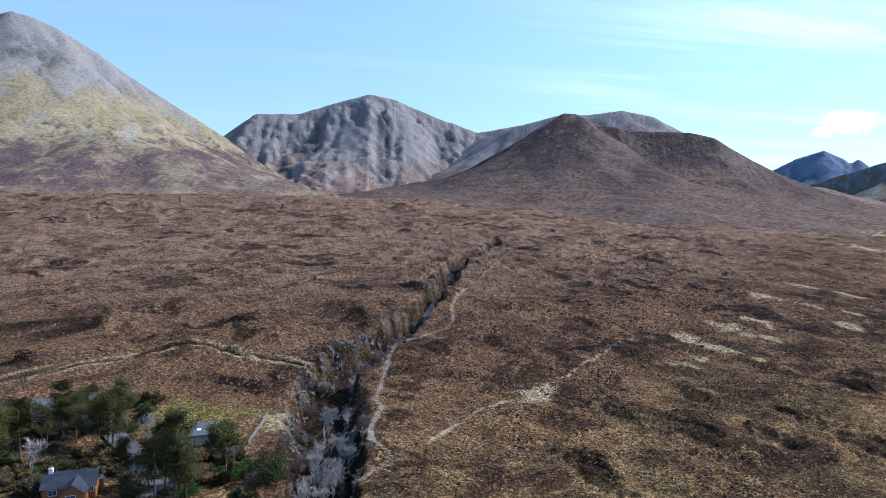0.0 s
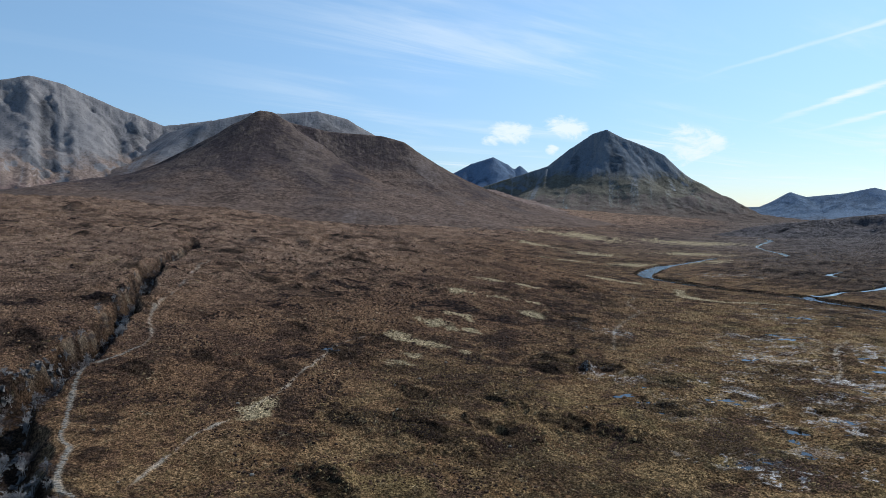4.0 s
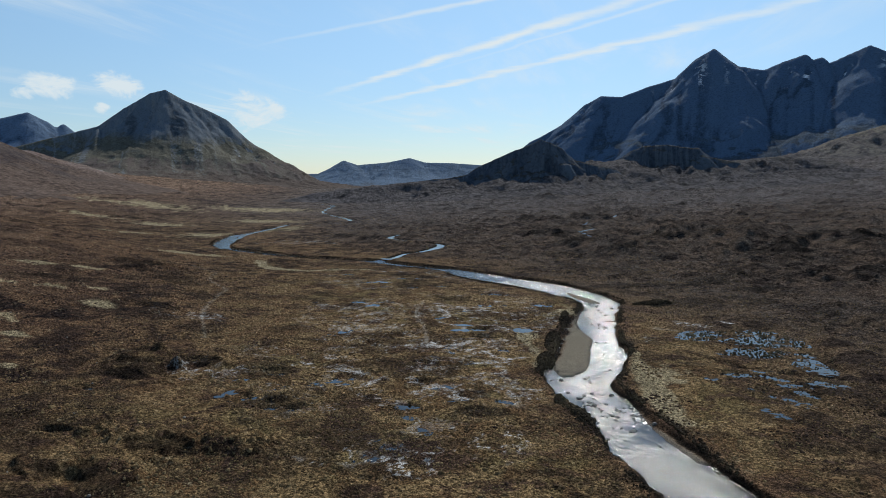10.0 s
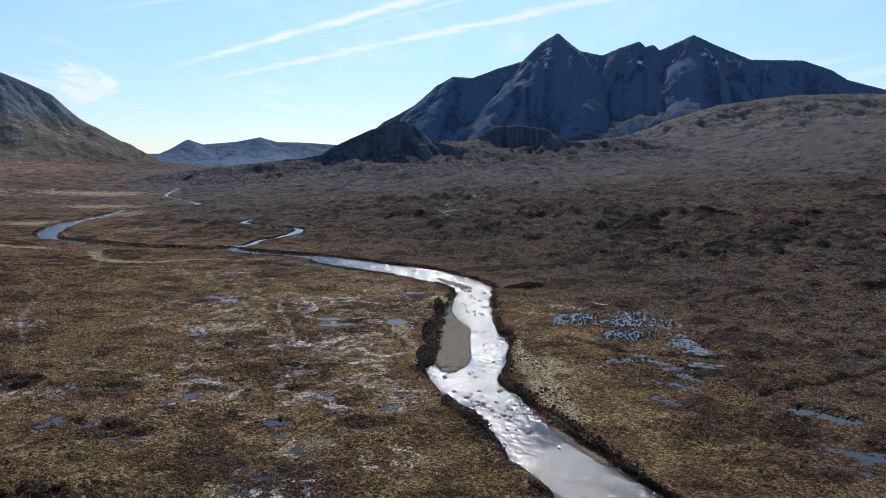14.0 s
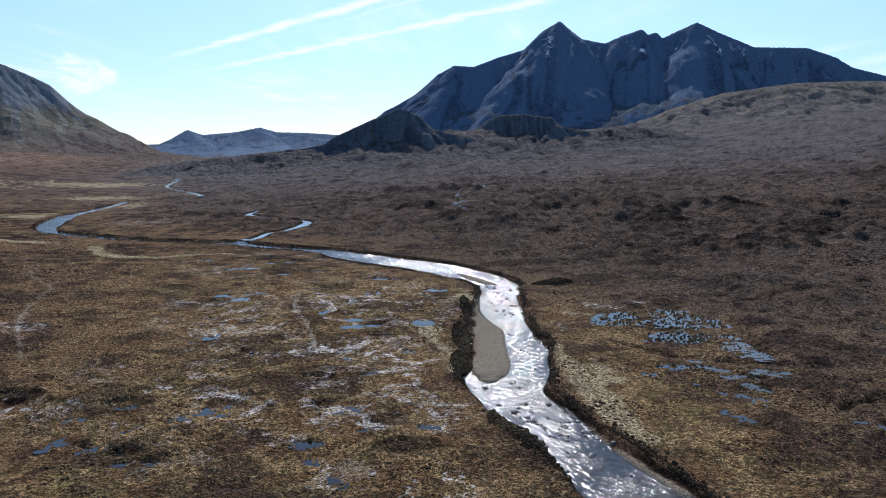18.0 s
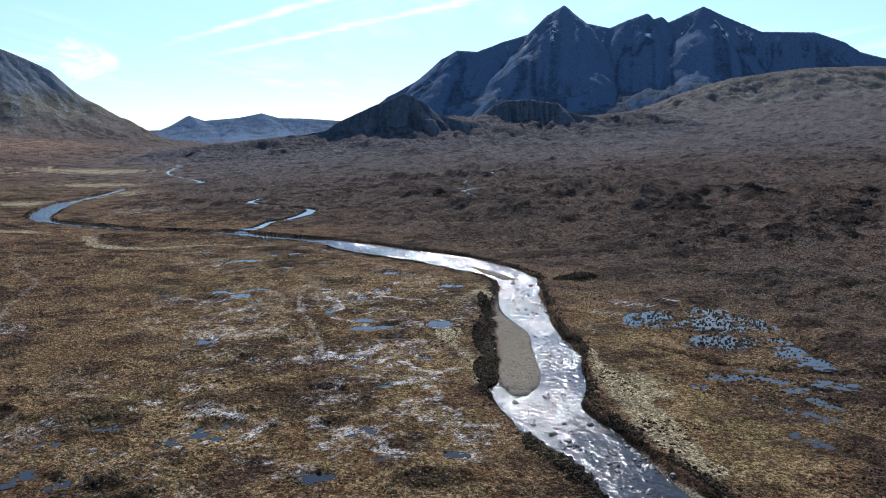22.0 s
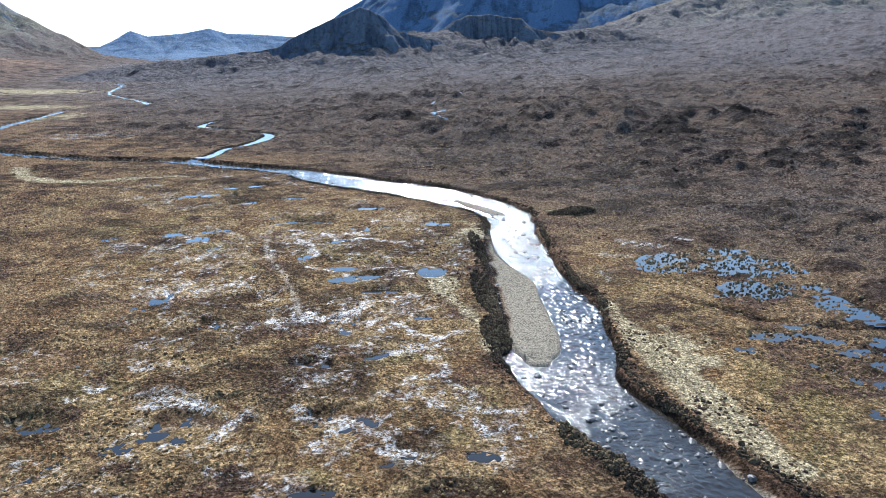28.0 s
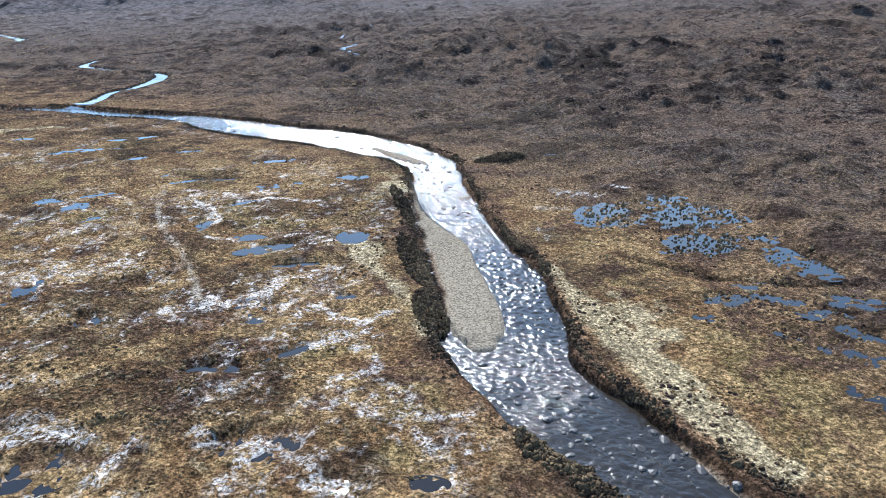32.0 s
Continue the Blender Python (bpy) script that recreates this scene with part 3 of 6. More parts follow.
def water_material(name, colour, rough, wave, size):
    m, n = material(name)
    p = n.place()
    chop = n.noise(p, size, 3.0, 0.6, 0.3)
    swell = n.noise(p, size * 0.13, 3.0, 0.55)
    gusts = n.ramp(n.noise(p, 0.045, 3.0, 0.55), 0.35, 0.62, 0.3, 1.0)
    gusts = n.math("MULTIPLY", gusts, n.math("ADD", n.attribute("riffle"), 0.0 if "river" in name else 1.0))
    normal = n.bump(n.math("ADD", chop, swell), n.math("MULTIPLY", wave, gusts), 0.14)
    n.surface(colour, rough, normal, spec=0.5, IOR=1.33)
    return m


def hill_material(name, rock, scree, grass, heath, foot_top, heath_top, grass_top, steep=0.72, snow=0.0, streak=1.0, scale=1.0, relief=0.5, foot=(0.165, 0.118, 0.092)):
    """Brown moor at the foot, heather and grass above it, then scree and rock; crags where it is steep, stone colour
    darker in the gullies.
    """
    m, n = material(name)
    p = n.place()
    split = n.add("ShaderNodeSeparateXYZ")
    n.put(split.inputs[0], p)
    lean = n.add("ShaderNodeSeparateXYZ")
    n.put(lean.inputs[0], n.add("ShaderNodeNewGeometry").outputs["Normal"])
    broad, mid, fine = n.noise(p, 0.005, 5.0, 0.6, 0.5), n.noise(p, 0.022, 6.0, 0.68, 1.0), n.noise(p, 0.11, 5.0, 0.72)
    down = n.add("ShaderNodeCombineXYZ")
    n.put(down.inputs[0], n.math("MULTIPLY", n.attribute("run"), 1000.0))
    n.put(down.inputs[1], n.math("MULTIPLY", n.attribute("fall"), 110.0))
    n.put(down.inputs[2], n.math("MULTIPLY", mid, 14.0))
    runs = n.noise(down.outputs[0], 0.03 / scale, 6.0, 0.7, 0.3)
    stone = n.mix(n.ramp(runs, 0.40, 0.60), rock, scree)
    stone = n.mix(n.ramp(fine, 0.46, 0.66, 0.0, 0.45), stone, tuple(0.6 * v for v in rock))
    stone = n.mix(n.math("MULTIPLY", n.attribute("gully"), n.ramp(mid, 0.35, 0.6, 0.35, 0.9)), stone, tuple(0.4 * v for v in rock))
    bushes = n.math("ADD", n.math("MULTIPLY", mid, 0.4), n.math("MULTIPLY", runs, 0.6))
    low = n.mix(n.ramp(bushes, 0.45, 0.56), heath, tuple(0.45 * u + 0.55 * v for u, v in zip(heath, grass)))
    low = n.mix(n.ramp(runs, 0.58, 0.66, 0.0, 0.7), low, scree)
    turf = n.mix(n.ramp(bushes, 0.40, 0.56), tuple(0.75 * v for v in grass), grass)
    turf = n.mix(n.ramp(n.math("ADD", n.math("MULTIPLY", runs, 0.7), n.math("MULTIPLY", fine, 0.3)), 0.54, 0.62, 0.0, 0.7), turf, scree)
    shift = n.math("MULTIPLY", n.math("SUBTRACT", n.math("ADD", n.math("MULTIPLY", broad, 0.7), n.math("MULTIPLY", n.math("ADD", runs, mid), 0.5 * streak)), 0.35 + 0.5 * streak), grass_top * 1.1)
    level = n.math("ADD", split.outputs[2], shift)
    moss = n.mix(n.ramp(n.math("ADD", n.math("MULTIPLY", fine, 0.5), n.math("MULTIPLY", mid, 0.5)), 0.42, 0.58), tuple(0.62 * v for v in foot), foot)
    base = n.mix(n.ramp(level, foot_top * 0.6, foot_top * 1.4), moss, low)
    base = n.mix(n.ramp(level, heath_top * 0.85, heath_top * 1.15), base, turf)
    bare = n.ramp(level, grass_top * 0.82, grass_top * 1.18)
    crag = n.ramp(n.math("ADD", lean.outputs[2], n.math("MULTIPLY", n.math("SUBTRACT", mid, 0.5), 0.3)), steep, steep - 0.10)
    base = n.mix(n.math("MAXIMUM", bare, crag), base, stone)
    base = n.mix(1.0, base, n.tree_gray(n.ramp(fine, 0.3, 0.7, 0.65, 1.35)), "MULTIPLY")
    if snow:
        base = n.mix(n.math("MULTIPLY", n.ramp(split.outputs[2], snow, snow + 60), n.math("MULTIPLY", n.attribute("gully"), n.ramp(n.noise(p, 0.012, 5.0, 0.7, 0.5), 0.52, 0.56))), base, (0.8, 0.82, 0.85))
    normal = n.bump(n.math("ADD", mid, runs), relief, 12.0)
    normal = n.bump(fine, 0.9 * relief + 0.2, 5.0, normal)
    n.surface(base, 0.95, normal, spec=0.03)
    return m


# ---- ground ----
SHEET = {}


def ground_sheet():
    """One sheet from beneath the camera to the horizon, finer where it is near."""
    cx, cy = -45.0, 60.0
    fine = np.arange(-48.0, 112.0, 0.24)
    rest = np.arange(112.0, 312.0, 4.0)
    yaw = np.radians(np.r_[fine, rest])
    r = np.r_[[0.5, 8, 16, 24, 32], np.exp(np.arange(math.log(38), math.log(100), 0.0075)), np.exp(np.arange(math.log(100), math.log(420), 0.0042)), np.exp(np.arange(math.log(420), math.log(760), 0.0048)), np.exp(np.arange(math.log(760), math.log(1500), 0.009)), np.exp(np.arange(math.log(1500), math.log(4990), 0.02))]
    x, y = cx - r[:, None] * np.sin(yaw), cy + r[:, None] * np.cos(yaw)
    z = land(x, y)
    SHEET.update(cx=cx, cy=cy, r=r, turn=np.r_[fine, rest], z=z)
    data = mesh_of("ground", np.stack([x, y, z], -1).reshape(-1, 3), grid_faces(len(r), len(yaw), True)[:, ::-1])
    x, y, z = x.ravel(), y.ravel(), z.ravel()
    for name, values in cover(x, y, z).items():
        spread(data, name, np.clip(values, 0, 1))
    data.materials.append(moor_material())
    return tagged(new("ground", data), "open brown moorland of heather, russet grass and boggy flats", "moorland", kind="structure")


STRAW_SPOTS = [(-169, 89, 3, 3), (-173, 95, 3, 2), (-206, 173, 4, 3), (-198.7, 172.5, 7, 3), (-191.7, 176, 5, 2.5), (-183, 150, 3, 3), (-179, 152.5, 3, 2), (-218, 216.5, 6, 3), (-213, 198.5, 7, 2.5), (-239, 265, 8, 3), (-207, 250, 5, 2.5), (-198, 205, 4, 1.5), (-178, 178, 2, 1.5), (-225, 278.5, 5, 2), (-260, 261, 8, 4), (-295, 331, 10, 4), (-270, 329, 6, 4), (-186, 160, 4, 2)]
PALE_SPOTS = STRAW_SPOTS + [(-289, 457, 20, 5), (-499, 745, 26, 12), (-463, 643, 20, 6), (-592, 763, 24, 10), (-380, 640, 14, 20), (-700, 1000, 60, 40), (-560, 1150, 60, 50), (4, 340, 5, 1.5), (-46, 265, 3, 6), (-33, 314, 3, 8), (-340, 735, 10, 22), (-420, 860, 30, 20), (-2, 224, 3, 6), (-174, 22, 4, 3)]
# Strips of bleached grass along the banks and an old channel, with their half widths.
PALE_RUNS = [curved([(-234, 447, 3), (-218, 424, 4), (-201, 414, 4.5), (-187, 413, 4), (-172, 418, 3), (-148, 419, 1.5)]), curved([(-10.3, 246, 1.5), (-10.4, 232, 2.5), (-9.6, 221, 3.4), (-8.6, 209, 4.0), (-8, 199, 4), (-7, 190, 3.5), (-5, 182, 3)]), curved([(-47, 268, 1.2), (-47.5, 259, 1.4), (-44.5, 252, 1.4), (-42, 241, 1.4), (-40.6, 234, 1.3), (-39.9, 222, 1.0)])]
SILT_SPOTS = MUD_SPOTS + [(-71, 150, 8, 6), (-44, 161, 4, 6), (-59, 150, 4, 5), (-78, 312, 9, 4), (-130, 196, 8, 5), (-170, 255, 8, 4), (-6, 266, 3, 4), (2, 283, 4, 2), (-86, 238, 4, 2), (-105, 262, 8, 5), (-96, 293, 6, 4), (-72, 211, 3, 1.5), (-60, 332, 9, 4), (-255, 590, 22, 14), (-120, 300, 10, 7), (-108, 285, 6, 5), (14, 296, 8, 3), (-110, 208, 5, 2), (-98, 208.5, 7, 1.6), (-122, 212, 4, 2), (-70, 181, 4, 3), (-60, 166, 4, 4)]
SHEEP_TRACKS = [curved([(-95.7, 319), (-93.8, 299), (-89, 281), (-84, 268), (-80, 254.6), (-78, 244)]), curved([(-250, 395), (-228, 380), (-215, 350), (-190, 320), (-172, 268), (-150, 230)])]
WALKER_PATH = curved([(-95, 5), (-126, 25), (-133, 34), (-140, 40.6), (-149, 39.4), (-154, 40.1), (-166, 45.1), (-171, 47.6), (-177.7, 47.9), (-184, 50.7), (-197.4, 55.8), (-218.4, 64.6), (-226.4, 72), (-234, 82.8), (-246.7, 96.4), (-268, 104.7), (-291, 118), (-320, 140), (-383, 179), (-412, 201)])
MOOR_PATH = curved([(-133, 34), (-140, 42), (-143.3, 47.4), (-148.4, 53.8), (-156.5, 64), (-163, 71.4), (-166, 79.3), (-169.6, 88), (-176, 100), (-186, 114), (-196.6, 128.7), (-210, 147), (-213, 161)])


def spots(x, y, listed, grain, seed, ragged=0.9):
    rag = ragged * fbm(x, y, grain, 4, seed, 0.6)
    total = np.zeros(np.shape(x))
    for px, py, rx, ry in listed:
        near = (np.abs(x - px) < 2.2 * rx) & (np.abs(y - py) < 2.2 * ry)
        d = np.hypot((x - px) / rx, (y - py) / ry) + rag
        total = np.where(near, np.maximum(total, step(d, 1.15, 0.65)), total)
    return total


# Runnels of bare silt: places along each and its half width.
MEADOW_RUNS = [curved([(-82.5, 241, 1.2), (-76, 242.2, 1.3), (-70, 242.2, 1.4), (-65.2, 245, 1.4), (-63.3, 255.6, 1.0)]), curved([(-65, 239, 1.0), (-61.2, 235.7, 1.1), (-57.2, 237.2, 1.2), (-53.5, 233, 1.1), (-50, 230, 0.8), (-44.3, 233, 0.8)]),
               curved([(-60.4, 222.2, 0.8), (-57.7, 223.6, 0.8), (-52.2, 225.4, 0.9), (-50, 221, 0.9), (-48.6, 216.3, 0.9), (-49.8, 213.2, 0.9), (-55, 211.8, 0.8), (-56.6, 209.8, 0.5)]), curved([(-53.6, 207.7, 0.8), (-51.3, 206.6, 1.0), (-52.4, 203.3, 0.8), (-48, 202.4, 0.7), (-43.6, 200.8, 0.7), (-38.4, 199.8, 0.5)])]
UPPER_RUNS = [curved([(-89.6, 318.3, 0.8), (-78.8, 313.3, 0.9), (-87.4, 312.4, 0.8), (-82, 301, 1.0), (-79.5, 289, 1.0), (-83.3, 284, 0.6)]), curved([(-78.8, 313.3, 0.8), (-72.4, 305, 0.8), (-63.8, 305, 0.7), (-55, 299.6, 0.5)]), curved([(-79, 277, 0.7), (-72, 274, 0.8), (-67, 269.3, 0.8)]), curved([(-113, 263, 0.6), (-108, 255, 0.7), (-106.5, 246, 0.5)])]
NEAR_RUNS = [curved([(-45.6, 198, 0.5), (-45.4, 193.2, 0.7), (-47, 190.3, 0.5)]), curved([(-64, 197, 0.4), (-61.3, 194.8, 0.5), (-59.4, 192.8, 0.6), (-59, 189.7, 0.6), (-56.4, 188, 0.9)]), curved([(-69.5, 190.3, 0.8), (-69, 193.7, 0.8), (-65.5, 198.4, 0.9), (-69.6, 199.3, 0.9), (-74, 202.6, 0.7)]), curved([(-95.7, 204.6, 1.0), (-92, 205.6, 1.2), (-87.6, 203.5, 0.8)]),
             curved([(-84.8, 195, 0.5), (-83, 197, 0.6), (-81.6, 200, 0.6), (-80.4, 202, 0.7)]), curved([(-71, 208.8, 0.4), (-70.6, 203.8, 0.4)])]


def silt_cover(x, y):
    """Bare wet silt: a net of runnels that widens into flats."""
    wide = spots(x, y, [(a, b, 1.6 * c, 1.6 * d) for a, b, c, d in SILT_SPOTS], 9, 63, 0.7)
    net = step(np.abs(fbm(x, y, 10, 5, 65, 0.62)), 0.09, 0.03)
    core = spots(x, y, SILT_SPOTS, 4, 63, 1.6) * step(fbm(x, y, 5, 4, 67, 0.65), -0.05, 0.12)
    total = np.maximum(wide * net, 0.35 * core)
    meadow = step(np.hypot((x + 82) / 62, (y - 262) / 100), 1.1, 0.8) + step(np.hypot((x + 110) / 60, (y - 390) / 45), 1.1, 0.8)
    patch = step(fbm(x, y, 17, 3, 91), 0.02, 0.3)
    total = np.maximum(total, 0.75 * np.minimum(meadow, 1) * patch * step(np.abs(fbm(x, y, 4.5, 4, 93, 0.6)), 0.13, 0.04))
    rag = 1.0 * fbm(x, y, 2.6, 4, 68, 0.65) + 0.5 * fbm(x, y, 9, 2, 69)
    for line in MEADOW_RUNS + UPPER_RUNS + NEAR_RUNS:
        d, w = line_distance(x, y, line, 6.0)
        total = np.maximum(total, 0.8 * step(d + rag * (0.7 + w), w + 0.25, w - 0.35))
    return total


def cover(x, y, z):
    off, half = line_distance(x, y, RIVER)
    edge = off - half + 1.1 * fbm(x, y, 9, 3, 51)
    floor_ = step(np.abs(axis_x(y) - x), 200, 60) * step(off - half, 0, 8) * (0.4 + 0.6 * step(y, 460, 290))
    floor_ = floor_ * (1 - 0.5 * step(x - axis_x(y), 25, 55))
    track = np.zeros(np.shape(x))
    for line, wide, much in ((WALKER_PATH, 0.3, 0.6), (MOOR_PATH, 0.15, 0.75), (SHEEP_TRACKS[0], 0.35, 0.6), (SHEEP_TRACKS[1], 0.5, 0.35)):
        d, _ = line_distance(x, y, line)
        track = np.maximum(track, much * step(d + 0.5 * fbm(x, y, 6, 3, 71), wide + 0.6, wide - 0.3))
    lane, lw = line_distance(x, y, EAST_DITCH)
    verge = step(np.abs(lane - 2.0) + 1.6 * fbm(x, y, 9, 4, 73, 0.6), 1.4, 0.4)
    for line in PALE_RUNS:
        d, w = line_distance(x, y, line, 20.0)
        verge = np.maximum(verge, 1.1 * step(d + 1.3 * fbm(x, y, 5, 4, 74, 0.6), w + 0.7, w - 0.9))
    for line, ww in ((DITCH, 0.6), (FIELD_DITCH, 0.8), (EAST_DITCH, 0.7), (RIVULET, 1.0)):
        d, w = line_distance(x, y, line, 20.0)
        lane = np.minimum(lane, d / ww)
    gully, wide = line_distance(x, y, GULLY)
    crag = 0.35 * step(np.abs(gully - wide * 0.75), wide * 0.25, wide * 0.1) * step(fbm(x, y, 7, 3, 95), 0.0, 0.5)
    ravine = 0.7 * step(gully, wide, wide * 0.7)
    brook, bw = line_distance(x, y, BROOK)
    knobs = np.clip(0.9 * mounds(x, y, [(a, b, c, 1.0) for a, b, c, _ in HUMMOCKS]) - 0.25 + 0.5 * fbm(x, y, 7, 4, 20, 0.6), 0, 0.85)
    bare = step(fbm(x, y, 38, 5, 77, 0.6), 0.52, 0.68) * (1 - floor_ * 0.6)
    worn = np.zeros(np.shape(x))
    rag = 0.75 * fbm(x, y, 7, 4, 27, 0.6)
    for px, py, wide_, _ in HOLLOWS:
        worn = np.maximum(worn, step(np.hypot((x - px) / (1.35 * wide_), (y - py - 0.15 * wide_) / (0.55 * wide_)) + rag, 1.15, 0.7))
    ling = step(fbm(x, y, 30, 5, 81, 0.66), 0.20, 0.32) * step(fbm(x, y, 6, 3, 83, 0.6), -0.35, 0.0)
    ling = np.maximum(ling, step(knolls(x, y), 0.25, 0.6) * step(fbm(x, y, 8, 3, 85), -0.1, 0.25))
    return {
        "floor": floor_, "pale": np.maximum(spots(x, y, [(a, b, 1.4 * c, 1.4 * d) for a, b, c, d in PALE_SPOTS], 5, 61, 0.85), 0.9 * verge) * 0.95, "track": track, "silt": silt_cover(x, y), "heath": 0.92 * step(x - axis_x(y), 15, 130) + 0.1 * step(axis_x(y) - x, 160, 500),
        "peat": np.maximum(np.maximum((0.55 + 0.4 * step(fbm(x, y, 12, 3, 58), -0.3, 0.3)) * step(np.abs(edge + 0.3), 1.4, 0.6), np.maximum(step(np.abs(brook - bw - 0.7), 2.4, 0.7), 0.8 * step(lane, 1.6, 0.8))), np.maximum(np.maximum(np.maximum(0.7 * bare, 0.75 * worn), ravine), knobs)),
        "fell": step(y, 480, 1300) * step(x - axis_x(y), -450, 60),
        "upland": step(axis_x(y) - x, 170, 420),
        "ling": ling * (1 - 0.35 * floor_) * (1 - 0.35 * step(axis_x(y) - x, 120, 260)) * (1 - 0.35 * step(x - axis_x(y), 60, 160)),
        "rock": np.maximum(crag, step(edge, -1.0, -2.0)),
        "green": 0.92 * step(np.minimum(np.hypot((x + 179) / 12, (y - 2) / 16), np.hypot((x + 180) / 6, (y + 37) / 5)) + 0.5 * fbm(x, y, 14, 3, 98), 1.1, 0.7),
    }


def ribbon(line, sides, z):
    """A flat strip along a line with half widths."""
    pts = np.array([p[:3] for p in line])
    way = np.gradient(pts[:, :2], axis=0)
    way /= np.linalg.norm(way, axis=1)[:, None]
    across = np.stack([-way[:, 1], way[:, 0]], 1)
    k = np.linspace(-1, 1, sides)
    xy = pts[:, None, :2] + across[:, None] * (pts[:, 2:3] + 2.2)[:, None] * k[None, :, None]
    return np.concatenate([xy, np.full((*xy.shape[:2], 1), z)], -1).reshape(-1, 3), grid_faces(len(pts), sides)


def build_water():
    river = water_material("river_water", (0.020, 0.016, 0.011), 0.12, 0.8, 3.0)
    near = [p for p in curved(RIVER[::3], 26) if 122 < p[1] < 440]
    verts, faces = ribbon(RIVER, 5, WATER)
    mids = verts[faces].mean(1)
    faces = faces[(mids[:, 1] < 125) | (mids[:, 1] > 437)]
    waves, more = ribbon(near, 130, WATER)
    x, y = waves[:, 0], waves[:, 1]
    quick = np.maximum(step(np.hypot((x + 27) / 9, (y - 205) / 11), 1.2, 0.5), step(np.hypot((x + 18) / 7, (y - 241) / 6), 1.2, 0.4))
    quick = np.maximum(quick, step(y, 256, 270) * (0.55 + 0.45 * step(fbm(x, y, 12, 3, 53), -0.35, 0.1)))
    quick = np.maximum(quick, 0.3 * step(y, 192, 186) + 0.2)
    lower = step(y, 235, 200)
    riffle = 0.6 + 0.9 * quick * (0.75 + 0.35 * fbm(x, y, 6, 3, 59))
    waves[:, 2] += riffle * (0.018 * fbm(x, y, 0.36, 1, 52) + (0.105 - 0.075 * lower) * fbm(x, y, 0.66, 1, 54) + 0.055 * fbm(x, y, 1.4, 2, 56))
    data = mesh_of("river", np.concatenate([verts, waves]), np.concatenate([faces, more + len(verts)]))
    spread(data, "riffle", np.r_[np.full(len(verts), 0.7), riffle])
    data.materials.append(river)
    tagged(new("river", data), "shallow peaty river glittering in the sun between cut banks", "river", kind="structure")
    pts = np.array(BROOK)
    level = land(pts[:, 0], pts[:, 1]) + 0.5
    level = np.convolve(np.pad(level, 2, mode="edge"), np.ones(5) / 5, "valid")
    level[:4] = np.linspace(WATER + 0.02, level[4], 4)
    verts, faces = ribbon(BROOK, 3, 0.0)
    verts[:, 2] = np.repeat(level, 3)
    data = mesh_of("brook", verts, faces)
    data.materials.append(river)
    tagged(new("brook", data), "narrow winding brook joining the river", "brook", kind="structure")
    pts = np.array(RIVULET)
    level = land(pts[:, 0], pts[:, 1]) + 0.32
    level = np.convolve(np.pad(level, 2, mode="edge"), np.ones(5) / 5, "valid")
    verts, faces = ribbon([(p[0], p[1], p[2] - 1.7) for p in RIVULET], 3, 0.0)
    verts[:, 2] = np.repeat(level, 3)
    data = mesh_of("rivulet", verts, faces)
    data.materials.append(river)
    tagged(new("rivulet", data), "thin broken rivulet trickling down the moor", "brook", kind="structure")
    still = water_material("pool_water", (0.012, 0.010, 0.008), 0.02, 0.12, 3.0)
    for pool in POOLS:
        turn = np.linspace(0, 2 * math.pi, 24, endpoint=False)
        c, s_ = math.cos(radians(pool[4])), math.sin(radians(pool[4]))
        u, v = 1.3 * pool[2] * np.cos(turn), 1.3 * pool[3] * np.sin(turn)
        verts = np.stack([pool[0] + u * c - v * s_, pool[1] + u * s_ + v * c, np.full(24, pool_level(pool))], -1)
        data = bpy.data.meshes.new("bog_pool")
        data.from_pydata(verts.tolist(), [], [list(range(24))])
        data.materials.append(still)
        tagged(new("bog_pool", data), "still shallow bog pool reflecting the blue sky", "pool", "bog pools", "structure")


